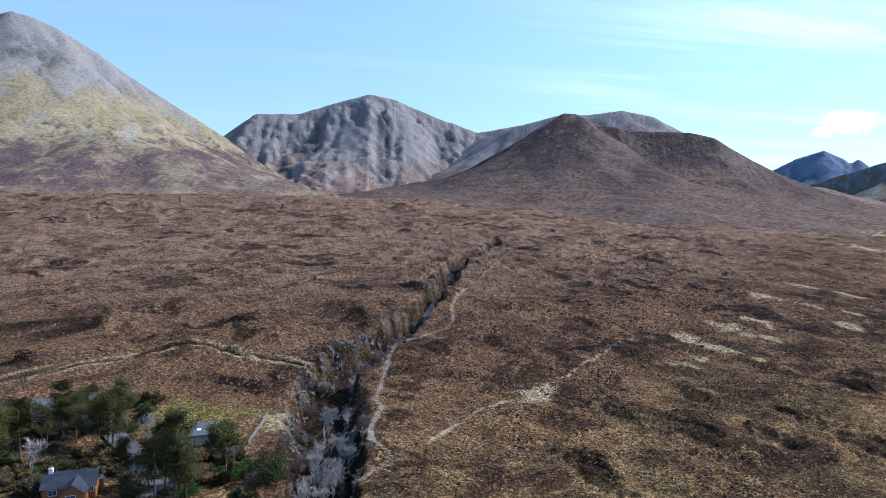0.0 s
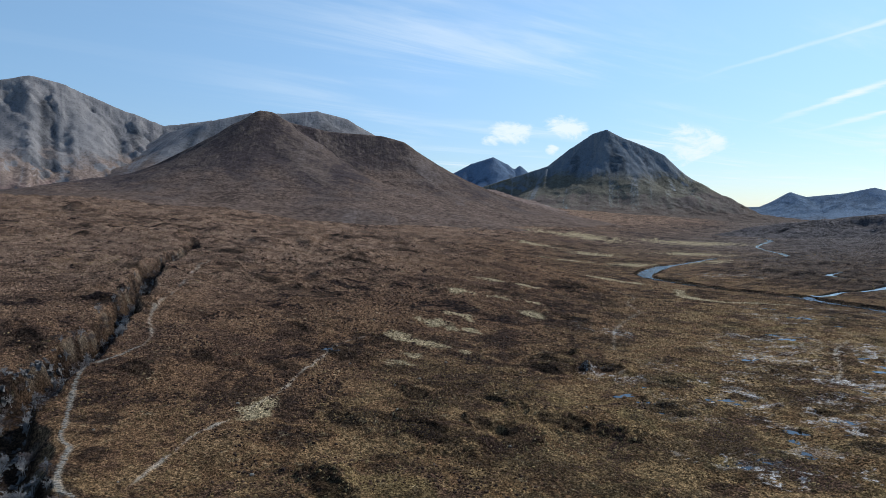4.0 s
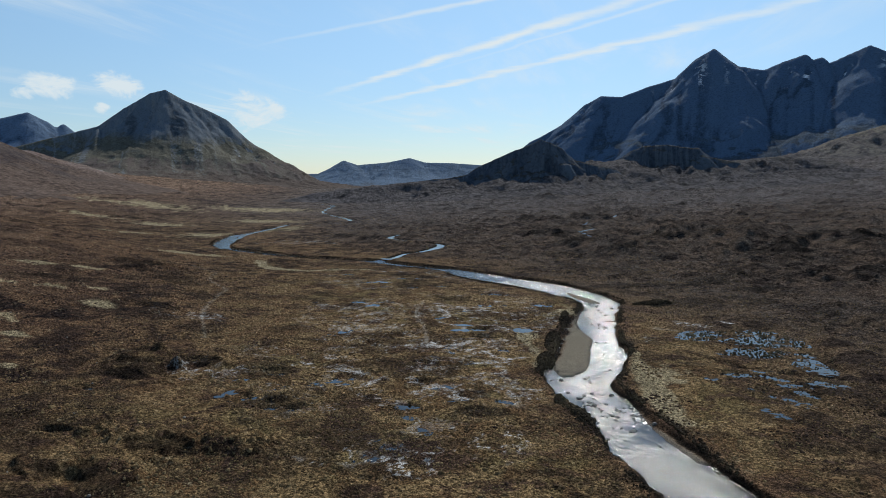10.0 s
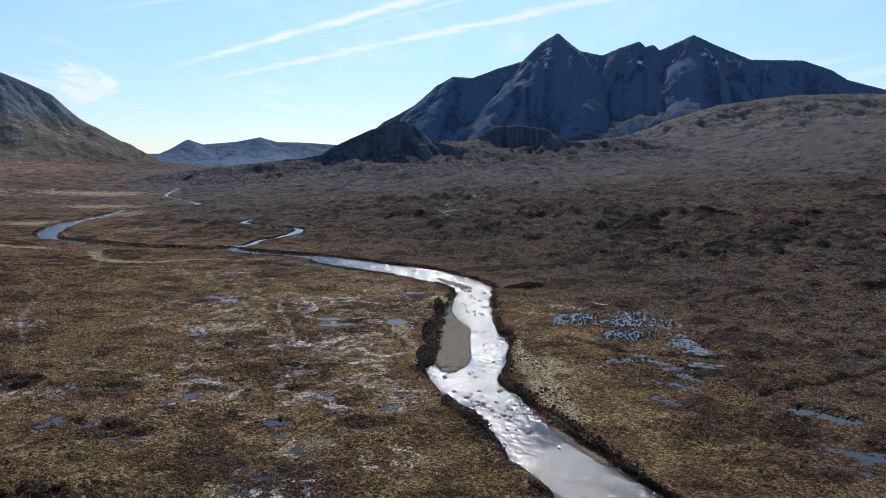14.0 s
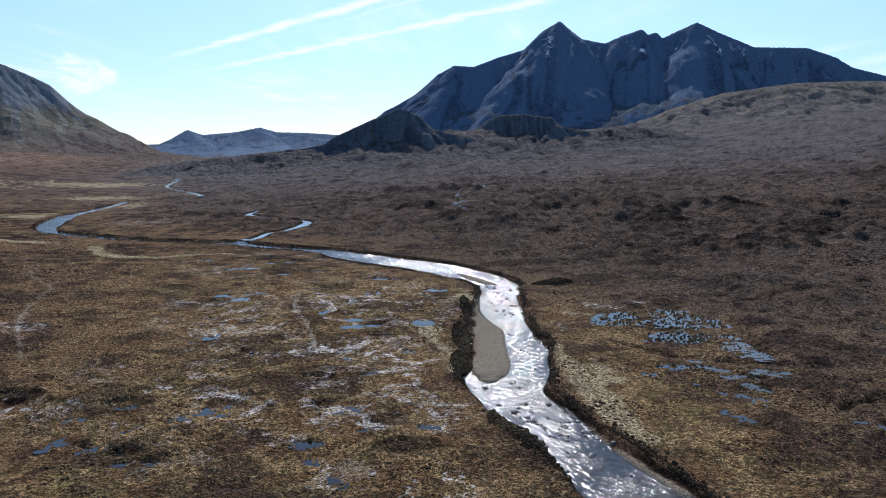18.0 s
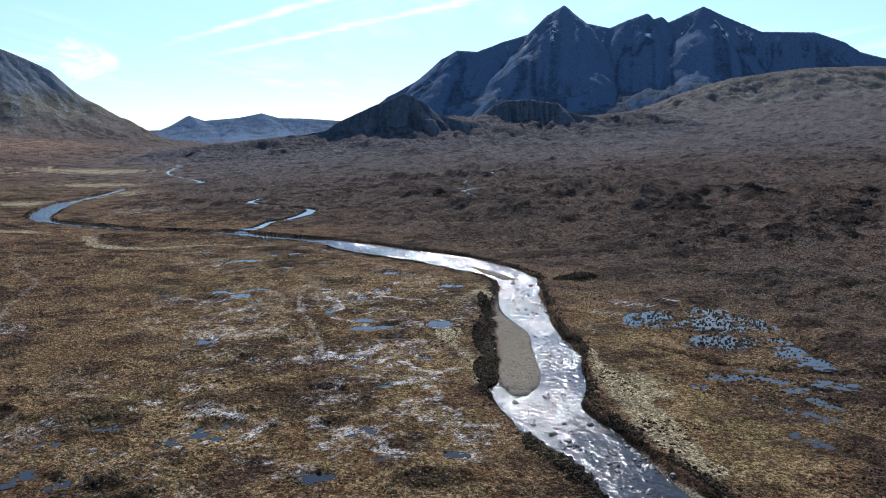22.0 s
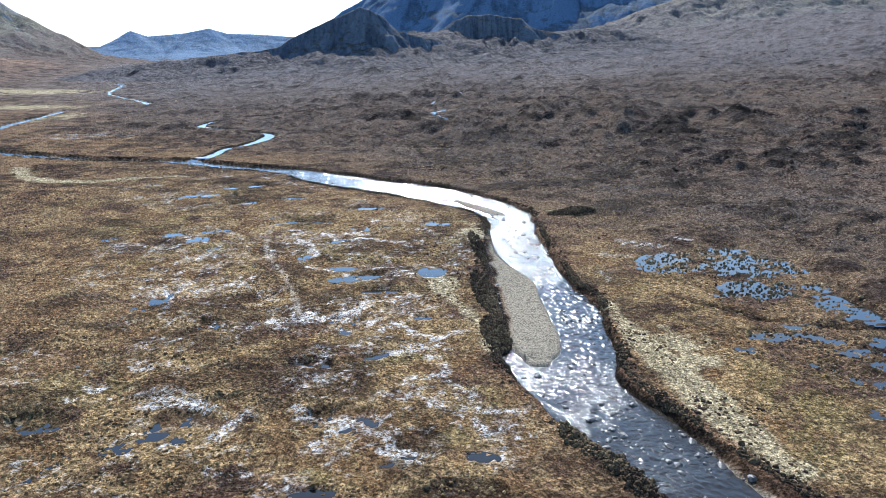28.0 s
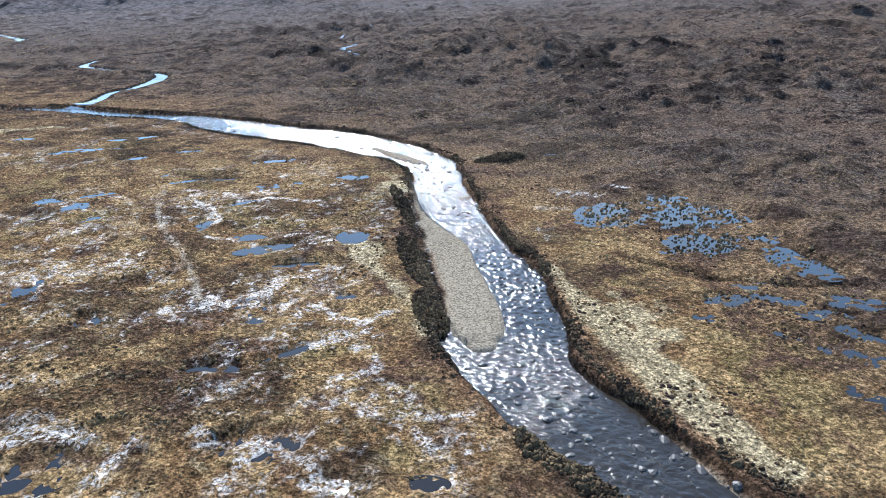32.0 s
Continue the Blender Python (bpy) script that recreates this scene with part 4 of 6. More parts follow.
# ---- mountains ----
def mountain(name, ridges, slope, cell, paint, label, curve=1.7, rough=1.0, seed=0, far=3000.0, grain=1.0):
    """A mountain from its crests: the land falls away from each crest ever more gently, cut by gullies that run straight down."""
    pts = np.array([p for line in ridges for p in line], float)
    grow = min(curve * pts[:, 2].max() / slope, far)
    x0, y0 = pts[:, :2].min(0) - grow
    x1, y1 = pts[:, :2].max(0) + grow
    xs, ys = np.arange(x0, x1, cell), np.arange(y0, y1, cell)
    x, y = np.meshgrid(xs, ys)
    base = moor(x, y) - 12
    best, nearest, run = np.full(x.shape, -1e9), np.full(x.shape, 1e9), np.zeros(x.shape)
    bend = 1 + 0.16 * fbm(x, y, 420, 3, seed)
    for line in ridges:
        gone = 0.0
        for p, q in zip(line, line[1:]):
            dx, dy = q[0] - p[0], q[1] - p[1]
            long = math.hypot(dx, dy)
            k = np.clip(((x - p[0]) * dx + (y - p[1]) * dy) / long ** 2, 0, 1)
            d = np.hypot(x - p[0] - k * dx, y - p[1] - k * dy)
            d = np.sqrt(d * d + (0.9 * cell) ** 2) - 0.9 * cell
            tall = np.maximum(p[2] + k * (q[2] - p[2]) - base, 5.0)
            reach = curve * tall / slope
            h = base + tall * np.maximum(1 - d * bend / reach, 0) ** curve
            better = h > best
            run = np.where(better, gone + k * long, run)
            best = np.maximum(best, h)
            nearest = np.minimum(nearest, d)
            gone += long
    lie = (pts[-1] - pts[0])[:2] if len(ridges) == 1 else (np.array(ridges[0][-1]) - np.array(ridges[0][0]))[:2]
    run = run + 0.35 * (x * lie[0] + y * lie[1]) / np.hypot(*lie)
    tall = np.maximum(best - base, 0)
    body = step(nearest, 8 * grain, 140 * grain) * step(tall, 0, 90 * grain)
    groove = np.abs(fbm(run, nearest * 0.22, 95 * grain, 4, seed + 11, 0.6))
    best = best + rough * grain * body * (22 * (groove - 0.42) + 14 * fbm(x, y, 160 * grain, 4, seed + 13))
    best = best + rough * (step(nearest, 0, 40) * 0.8 + 0.2) * step(tall, 0, 40) * 7 * min(1.0, 2 * grain) * fbm(x, y, 38 * grain ** 0.5, 4, seed + 19, 0.6)
    best = np.where(tall < 1.0, base - 30, best)
    keep = best > moor(x, y) - 14
    faces = grid_faces(*x.shape)
    faces = faces[keep.ravel()[faces].any(1)]
    used, back = np.unique(faces, return_inverse=True)
    verts = np.stack([x, y, best], -1).reshape(-1, 3)[used]
    data = mesh_of(name, verts, back.reshape(-1, 4))
    spread(data, "run", run.ravel()[used] / 1000.0)
    spread(data, "fall", nearest.ravel()[used] / 1000.0)
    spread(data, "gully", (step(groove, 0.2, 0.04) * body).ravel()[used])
    data.materials.append(paint)
    return tagged(new(name, data), label, "mountain", kind="structure")


def build_mountains():
    grey = hill_material("scree_mountain", (0.205, 0.20, 0.20), (0.235, 0.222, 0.212), (0.26, 0.22, 0.13), (0.088, 0.062, 0.064), 95, 270, 400, scale=1.0, streak=1.3, relief=0.16, foot=(0.20, 0.145, 0.11))
    mountain("scree_cone_mountain", [[(-2900, -900, 560), (-2640, -640, 650), (-2458, -456, 664), (-2468, -399, 652), (-2477, -340, 628), (-2489, -233, 566), (-2497, -128, 492), (-2499, 59, 373), (-2496, 147, 318), (-2488, 247, 242), (-2471, 378, 165), (-2440, 500, 110)]],
             0.95, 9, grey, "steep grey scree mountain with olive grass on its flanks", seed=100, rough=0.35, curve=1.9)
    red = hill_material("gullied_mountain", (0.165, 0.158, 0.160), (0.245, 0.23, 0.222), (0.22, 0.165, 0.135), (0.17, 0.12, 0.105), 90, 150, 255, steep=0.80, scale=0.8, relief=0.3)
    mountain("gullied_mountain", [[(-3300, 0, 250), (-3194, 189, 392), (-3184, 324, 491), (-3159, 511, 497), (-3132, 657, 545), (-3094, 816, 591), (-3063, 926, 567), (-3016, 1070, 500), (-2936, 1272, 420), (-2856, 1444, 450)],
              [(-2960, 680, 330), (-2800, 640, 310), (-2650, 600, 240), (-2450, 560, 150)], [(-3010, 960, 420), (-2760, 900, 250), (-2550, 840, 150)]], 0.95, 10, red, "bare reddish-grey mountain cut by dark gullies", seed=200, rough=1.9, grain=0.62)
    brown = hill_material("heather_hill", (0.13, 0.115, 0.115), (0.145, 0.115, 0.102), (0.15, 0.112, 0.088), (0.056, 0.043, 0.042), 105, 330, 520, streak=0.8, scale=1.3, steep=0.55, relief=0.4, foot=(0.140, 0.098, 0.076))
    mountain("rounded_back_hill", [[(-2936, 1250, 380), (-2588, 1309, 412), (-2518, 1438, 448), (-2455, 1544, 449), (-2382, 1654, 462), (-2319, 1741, 436), (-2200, 1900, 330)]], 0.7, 14, red, "rounded brown hill behind the nearer ridge", seed=300, rough=0.6)
    mountain("heather_hill", [[(-1860, 640, 130), (-1769, 740, 176), (-1695, 858, 250), (-1668, 910, 286), (-1640, 960, 319), (-1625, 985, 316), (-1600, 1024, 290), (-1544, 1107, 268), (-1459, 1218, 258), (-1424, 1257, 244), (-1353, 1334, 176), (-1299, 1387, 136), (-1227, 1451, 96), (-1149, 1514, 62)],
              [(-1635, 968, 312), (-1575, 880, 205), (-1500, 810, 140)]], 0.74, 8, brown, "steep heather-covered hill with a rocky crest", seed=400, curve=2.6, rough=0.35)
    green = hill_material("green_flanked_peak", (0.125, 0.15, 0.18), (0.19, 0.20, 0.21), (0.145, 0.130, 0.098), (0.118, 0.094, 0.082), 60, 150, 270, steep=0.72, relief=0.6, foot=(0.125, 0.095, 0.078))
    mountain("green_flanked_peak", [[(-3069, 3310, 196), (-2890, 3466, 269), (-2699, 3616, 344), (-2585, 3698, 452), (-2467, 3777, 543), (-2401, 3819, 567), (-2316, 3871, 512), (-2207, 3934, 460), (-2113, 3985, 407), (-2048, 4018, 300), (-2022, 4031, 239), (-1836, 4119, 121), (-1669, 4188, 50)],
              [(-2330, 3560, 285), (-2240, 3420, 190), (-2120, 3220, 90)], [(-2040, 3800, 210), (-1960, 3640, 130), (-1880, 3480, 60)], [(-2660, 3560, 325), (-2540, 3380, 215), (-2400, 3140, 100)]], 1.2, 10, green, "dark pointed peak with grassy lower flanks", seed=500, rough=0.9, curve=3.0, grain=0.7)
    # Blue distance haze is painted into the base colours of the farthest hills.
    blue = hill_material("far_hazed_rock", (0.125, 0.175, 0.25), (0.14, 0.19, 0.265), (0.135, 0.185, 0.25), (0.12, 0.165, 0.225), 20, 60, 150, foot=(0.13, 0.165, 0.215))
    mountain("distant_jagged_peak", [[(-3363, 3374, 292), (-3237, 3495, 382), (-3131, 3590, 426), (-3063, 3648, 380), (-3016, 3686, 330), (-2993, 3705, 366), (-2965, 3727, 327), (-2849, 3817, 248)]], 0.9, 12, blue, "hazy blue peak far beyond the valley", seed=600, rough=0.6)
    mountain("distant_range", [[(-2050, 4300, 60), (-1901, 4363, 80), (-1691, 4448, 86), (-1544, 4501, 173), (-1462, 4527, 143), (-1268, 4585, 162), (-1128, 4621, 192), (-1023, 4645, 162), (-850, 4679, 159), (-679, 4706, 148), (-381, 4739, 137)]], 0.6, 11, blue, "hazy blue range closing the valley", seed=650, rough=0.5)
    # The ridge's rock is tinted blue to carry the haze before it.
    black = hill_material("hazed_gabbro", (0.094, 0.142, 0.215), (0.100, 0.150, 0.225), (0.068, 0.090, 0.115), (0.060, 0.072, 0.092), 60, 150, 300, steep=0.86, snow=520, relief=0.7, foot=(0.085, 0.082, 0.085))
    crag = hill_material("dark_crag", (0.075, 0.090, 0.115), (0.13, 0.145, 0.165), (0.085, 0.080, 0.072), (0.060, 0.058, 0.060), 20, 60, 150, steep=0.84, scale=0.3, relief=0.8, foot=(0.082, 0.074, 0.072))
    dusky = hill_material("heather_moor", (0.060, 0.066, 0.078), (0.105, 0.10, 0.10), (0.135, 0.12, 0.10), (0.070, 0.062, 0.062), 130, 330, 520, scale=0.6, relief=0.8, foot=(0.112, 0.099, 0.098))
    mountain("rocky_knoll", [[(-420, 1690, 46), (-330, 1705, 58), (-295, 1713, 64), (-269, 1717, 80), (-229, 1722, 100), (-175, 1727, 125), (-150, 1729, 132), (-115, 1731, 149), (-90, 1732, 140), (-68, 1732, 128), (-34, 1733, 99), (13, 1740, 88), (60, 1760, 80)]], 1.15, 3.5, crag, "dark craggy knoll on the moor", seed=700, curve=1.8, rough=1.7, grain=0.42)
    mountain("low_crag", [[(60, 1940, 98), (109, 1927, 129), (138, 1925, 141), (205, 1917, 143), (271, 1908, 134), (300, 1903, 112), (370, 1900, 98)]], 1.15, 4, crag, "low dark crag on the moor", seed=750, curve=1.8, rough=1.7, grain=0.4)
    mountain("knoll_shoulder", [[(-620, 1640, 24), (-486, 1672, 40), (-386, 1700, 50), (-290, 1740, 62), (-100, 1800, 92), (40, 1850, 98), (150, 1990, 118), (360, 1960, 104), (520, 2050, 120)]], 0.30, 7, dusky, "rough brown moorland swelling round the knolls", seed=770, rough=1.1, grain=0.5)
    tawny = hill_material("tawny_moor", (0.075, 0.078, 0.085), (0.12, 0.115, 0.115), (0.185, 0.160, 0.128), (0.118, 0.102, 0.098), 150, 235, 560, scale=0.6, relief=0.8, foot=(0.118, 0.105, 0.102))
    crest = [(-560, 4300, 90), (-492, 4308, 144), (-305, 4324, 279), (-135, 4332, 370), (17, 4332, 497), (101, 4331, 543), (219, 4325, 536), (353, 4315, 585), (518, 4297, 632), (630, 4281, 740), (710, 4268, 786), (839, 4243, 683), (965, 4215, 654), (1056, 4192, 692), (1160, 4163, 726), (1194, 4153, 693), (1235, 4141, 704), (1271, 4130, 671), (1441, 4071, 748), (1545, 4032, 690), (1720, 3958, 598), (1954, 3845, 580), (2071, 3782, 523), (2140, 3742, 467), (2485, 3517, 330)]
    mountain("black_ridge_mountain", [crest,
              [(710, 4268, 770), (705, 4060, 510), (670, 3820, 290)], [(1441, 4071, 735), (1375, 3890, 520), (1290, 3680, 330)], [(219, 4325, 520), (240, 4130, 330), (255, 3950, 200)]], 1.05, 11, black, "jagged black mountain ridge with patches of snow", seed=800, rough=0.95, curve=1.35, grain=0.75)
    mountain("moorland_shoulder", [[(2600, 3200, 335), (2200, 3150, 340), (1760, 3150, 342), (1451, 2990, 318), (1169, 2997, 280), (1027, 3051, 235), (900, 3100, 180)]], 0.45, 11, tawny, "pale brown grassy shoulder below the ridge", seed=850, rough=1.3, grain=0.6)


ground_sheet()
build_water()
build_mountains()


# ---- helpers for things ----
def part(name, bm, paint, parent, label="", smooth=False):
    data = bpy.data.meshes.new(name)
    bm.to_mesh(data)
    bm.free()
    if smooth:
        data.polygons.foreach_set("use_smooth", [True] * len(data.polygons))
    data.materials.append(paint)
    ob = new(name, data)
    ob.parent = parent
    return tagged(ob, label)


def part_of(name, data, paint, parent, label=""):
    if not data.materials:
        data.materials.append(paint)
    ob = new(name, data)
    ob.parent = parent
    return tagged(ob, label)


def thing(name, x, y, z, turn, label, category, group=""):
    ob = new(name)
    ob.empty_display_size = 0.3
    ob.matrix_world = pose(x, y, z, 0, 0, turn)
    return tagged(ob, label, category, group)


def ground_at(x, y):
    """The height of the ground sheet itself, between its four nearest corners."""
    dx, dy = x - SHEET["cx"], y - SHEET["cy"]
    turn, r = SHEET["turn"], SHEET["r"]
    a, d = math.degrees(math.atan2(-dx, dy)), math.hypot(dx, dy)
    a = a + 360 if a < turn[0] else a
    i = min(max(int(np.searchsorted(r, d)) - 1, 0), len(r) - 2)
    j = min(max(int(np.searchsorted(turn, a)) - 1, 0), len(turn) - 2)
    u, v = (d - r[i]) / (r[i + 1] - r[i]), min((a - turn[j]) / (turn[j + 1] - turn[j]), 1.0)
    z = SHEET["z"]
    return float((z[i, j] * (1 - v) + z[i, j + 1] * v) * (1 - u) + (z[i + 1, j] * (1 - v) + z[i + 1, j + 1] * v) * u)


def box(x0, y0, z0, x1, y1, z1, bevel=0.0):
    bm = bmesh.new()
    bmesh.ops.create_cube(bm, size=1.0)
    bmesh.ops.scale(bm, vec=(x1 - x0, y1 - y0, z1 - z0), verts=bm.verts)
    bmesh.ops.translate(bm, vec=((x0 + x1) / 2, (y0 + y1) / 2, (z0 + z1) / 2), verts=bm.verts)
    if bevel:
        bmesh.ops.bevel(bm, geom=bm.edges[:], offset=bevel, segments=1, affect="EDGES")
    return bm


def prism(outline, y0, y1):
    """A solid with the given x, z outline between two values of y."""
    bm = bmesh.new()
    a = [bm.verts.new((x, y0, z)) for x, z in outline]
    b = [bm.verts.new((x, y1, z)) for x, z in outline]
    bm.faces.new(a[::-1])
    bm.faces.new(b)
    for n in range(len(a)):
        m = (n + 1) % len(a)
        bm.faces.new((a[n], a[m], b[m], b[n]))
    bmesh.ops.recalc_face_normals(bm, faces=bm.faces)
    return bm


def plain(name, low, high, size, rough=0.8, bump=0.02, spec=0.3, metal=0.0):
    """A surface of two tones with grain and stains."""
    m, n = material(name)
    p = n.place()
    wide, fine = n.noise(p, size * 0.15, 5.0, 0.6, 0.5), n.noise(p, size, 5.0, 0.7)
    tone = n.math("ADD", n.math("MULTIPLY", wide, 0.5), n.math("MULTIPLY", fine, 0.5))
    base = n.mix(n.ramp(tone, 0.38, 0.62), low, high)
    n.surface(base, rough, n.bump(fine, 0.8, bump), metal, spec)
    return m


def varied(name, tones, rough=0.9, grain=3.0, spread_=0.5):
    """Joined small pieces that each take a tone of their own."""
    m, n = material(name)
    luck = n.add("ShaderNodeNewGeometry").outputs["Random Per Island"]
    p = n.place()
    ramp = n.add("ShaderNodeValToRGB")
    bar = ramp.color_ramp
    bar.elements[0].position, bar.elements[0].color = 0.0, (*tones[0], 1)
    bar.elements[1].position, bar.elements[1].color = 1.0, (*tones[-1], 1)
    for k, tone in enumerate(tones[1:-1]):
        bar.elements.new((k + 1) / (len(tones) - 1)).color = (*tone, 1)
    region = n.noise(p, 0.05, 5.0, 0.65, 0.6)
    n.put(ramp.inputs[0], n.math("ADD", n.math("MULTIPLY", luck, spread_), n.math("MULTIPLY", n.ramp(region, 0.36, 0.64), 1 - spread_)))
    fine = n.noise(p, grain, 4.0, 0.7)
    base = n.mix(1.0, ramp.outputs[0], n.tree_gray(n.ramp(fine, 0.3, 0.7, 0.6, 1.4)), "MULTIPLY")
    n.surface(base, rough, n.bump(fine, 0.9, 0.1), spec=0.05)
    return m


# ---- ground cover ----
def clumps(name, x, y, z, wide, tall, paint, label, seed, rich=True, category="grass"):
    """Tufts, each an uneven dome that leans a little."""
    rng = np.random.default_rng(seed)
    count, sides = len(x), 5
    turn = rng.uniform(0, 2 * math.pi, (count, 1)) + np.arange(sides) * 2 * math.pi / sides + rng.uniform(-0.3, 0.3, (count, sides))
    rim = wide[:, None] * rng.uniform(0.7, 1.25, (count, sides))
    lean = rng.normal(0, 0.22, (count, 2)) * wide[:, None]
    rings = [np.stack([x[:, None] + rim * np.cos(turn), y[:, None] + rim * np.sin(turn), (z - 0.12)[:, None] + 0 * rim], -1)]
    if rich:
        inner = rim * rng.uniform(0.45, 0.85, (count, sides))
        rings.append(np.stack([x[:, None] + lean[:, :1] * 0.6 + inner * np.cos(turn + 0.4), y[:, None] + lean[:, 1:] * 0.6 + inner * np.sin(turn + 0.4), z[:, None] + tall[:, None] * rng.uniform(0.45, 0.9, (count, sides))], -1))
    top = np.stack([x + lean[:, 0], y + lean[:, 1], z + tall], -1)[:, None]
    verts = np.concatenate([*rings, top], 1)
    each = verts.shape[1]
    tris = []
    for k in range(sides):
        m = (k + 1) % sides
        if rich:
            tris += [(k, m, sides + m), (k, sides + m, sides + k), (sides + k, sides + m, 2 * sides)]
        else:
            tris.append((k, m, sides))
    faces = (np.arange(count) * each)[:, None, None] + np.array(tris)[None]
    data = mesh_of(name, verts.reshape(-1, 3), faces.reshape(-1, 3), smooth=False)
    data.materials.append(paint)
    return tagged(new(name, data), label, category, kind="stuff")


def scatter(count, near, far, seed, power=1.0):
    """Places spread over the fan of land ahead of the glide."""
    rng = np.random.default_rng(seed)
    yaw = np.radians(rng.uniform(-44, 104, count))
    r = near + (far - near) * rng.uniform(0, 1, count) ** power
    along = rng.uniform(0, 1, count)
    x, y = -10 - 48 * along - r * np.sin(yaw), 0 + 120 * along + r * np.cos(yaw)
    return x, y, r, rng


def build_cover():
    straw = varied("straw_tufts", [(0.060, 0.038, 0.021), (0.135, 0.087, 0.042), (0.22, 0.148, 0.070), (0.32, 0.225, 0.115)], spread_=0.36)
    heath = varied("heather_clumps", [(0.022, 0.015, 0.013), (0.040, 0.026, 0.020), (0.080, 0.050, 0.033), (0.15, 0.092, 0.055)])
    dark = varied("bank_heather", [(0.026, 0.018, 0.012), (0.054, 0.037, 0.023), (0.098, 0.068, 0.038), (0.17, 0.12, 0.065)])
    for seed, count, near, far, power, rich, size in ((1, 52000, 45, 185, 0.85, True, 0.8), (2, 80000, 150, 420, 0.75, False, 1.05), (3, 40000, 350, 1000, 0.8, False, 2.0)):
        x, y, r, rng = scatter(count, near, far, seed, power)
        z, off = dry_land(x, y)
        h = land(x, y)
        gully, gw = line_distance(x, y, GULLY)
        track = line_distance(x, y, WALKER_PATH)[0]
        wet = silt_cover(x, y) if near < 300 else np.zeros(len(x))
        pool = np.full(x.shape, 9.0)
        for p in POOLS:
            pool = np.minimum(pool, pool_reach(x, y, p))
        village = np.hypot((x + 160) / 36, (y + 8) / 26)
        pale = spots(x, y, PALE_SPOTS, 6, 61)
        keep = ((pale < 0.3) | (rng.uniform(0, 1, len(x)) < 0.3)) & (off > 2.0) & (gully > gw) & (track > 1.2) & (wet < 0.3) & ((pool > 1.0) | (rng.uniform(0, 1, len(x)) < 0.7)) & (village > 1)
        floor_ = step(np.abs(axis_x(y) - x), 240, 70)
        kind = fbm(x, y, 22, 4, 5) * 0.6 + fbm(x, y, 120, 3, 6) * 0.5 + floor_ * 1.05 - 0.35 + rng.normal(0, 0.25, len(x))
        bare = fbm(x, y, 9, 3, 8) + 0.7 * fbm(x, y, 40, 3, 4) + rng.normal(0, 0.3, len(x)) < 0.25
        for name, chosen, paint, label, wide, tall in (("straw_tussocks", keep & bare & (kind > 0), straw, "pale straw and brown grass tussocks on the boggy flats", 0.30, 0.22), ("heather_clumps", keep & bare & (kind <= 0), heath, "dark brown heather clumps over the moor", 0.38, 0.24)):
            n = int(chosen.sum())
            grow = size * rng.lognormal(0, 0.35, n)
            clumps(name, x[chosen], y[chosen], h[chosen], wide * grow, tall * grow ** 0.8, paint, label, seed * 10, rich, "grass" if paint is straw else "heather")
    # Thick heather along the top of the cut banks.
    rng = np.random.default_rng(7)
    line = np.array([p for p in RIVER if 120 < p[1] < 620])
    pick = rng.integers(0, len(line) - 1, 15000)
    k = rng.uniform(0, 1, 15000)
    mid = line[pick] + (line[pick + 1] - line[pick]) * k[:, None]
    way = line[pick + 1] - line[pick]
    way = way[:, :2] / np.linalg.norm(way[:, :2], axis=1)[:, None]
    side = rng.choice([-1.0, 1.0], 15000)
    out = mid[:, 2] + 0.4 + np.abs(rng.normal(0, 1.1, 15000))
    x, y = mid[:, 0] - way[:, 1] * side * out, mid[:, 1] + way[:, 0] * side * out
    edge = line_distance(x, y, RIVER)
    edge = edge[0] - edge[1] + 1.1 * fbm(x, y, 9, 3, 51)
    keep = (edge > -0.5) & (edge < 4.5) & (fbm(x, y, 18, 3, 72) + rng.normal(0, 0.25, 15000) > np.where((side > 0) & (y < 218), 0.38, 0.08))
    x, y = x[keep], y[keep]
    grow = rng.lognormal(0, 0.35, len(x))
    clumps("bank_heather", x, y, land(x, y), 0.25 * grow, 0.27 * grow, dark, "dark leggy heather overhanging the cut river banks", 71, True, "heather")
    # The bushy clumps that lean over the gravel bar.
    for cx, cy, rx, ry, n in ((-37.8, 232, 2.8, 9, 560), (-36.8, 258, 2.6, 15, 560), (-33.4, 296, 1.9, 18, 300), (4, 335, 8.5, 3.2, 420), (-32.5, 192, 1.5, 3, 150), (-28.5, 185, 1.6, 3, 150), (-26.5, 180, 1.8, 3, 120)):
        a, q = rng.uniform(0, 2 * math.pi, n), np.sqrt(rng.uniform(0, 1, n))
        x, y = cx + rx * q * np.cos(a), cy + ry * q * np.sin(a)
        grow = rng.lognormal(0.1, 0.3, n)
        clumps("bank_heather", x, y, np.maximum(land(x, y), -0.5), 0.28 * grow, 0.42 * grow, dark, "dark bushy heather at the edge of the river bank", 73, True, "heather")


def build_bog_tussocks():
    """Small tufts that stand in the water of the wide bog."""
    rng = np.random.default_rng(31)
    sedge = varied("bog_sedge", [(0.075, 0.055, 0.032), (0.13, 0.095, 0.052), (0.21, 0.155, 0.085)])
    x, y = rng.uniform(4, 50, 2000), rng.uniform(226, 294, 2000)
    reach = np.min([pool_reach(x, y, p) for p in BOG_POOLS[:4]], axis=0)
    h = land(x, y)
    keep = (reach < 1.1) & (h < pool_level(BOG_POOLS[0]) + 0.25)
    x, y, h = x[keep], y[keep], h[keep]
    grow = rng.lognormal(0, 0.35, len(x))
    clumps("bog_tussocks", x, y, np.maximum(h, h + 0.1), 0.27 * grow, 0.26 * grow, sedge, "small brown sedge tussocks standing in the bog water", 32, True, "grass")


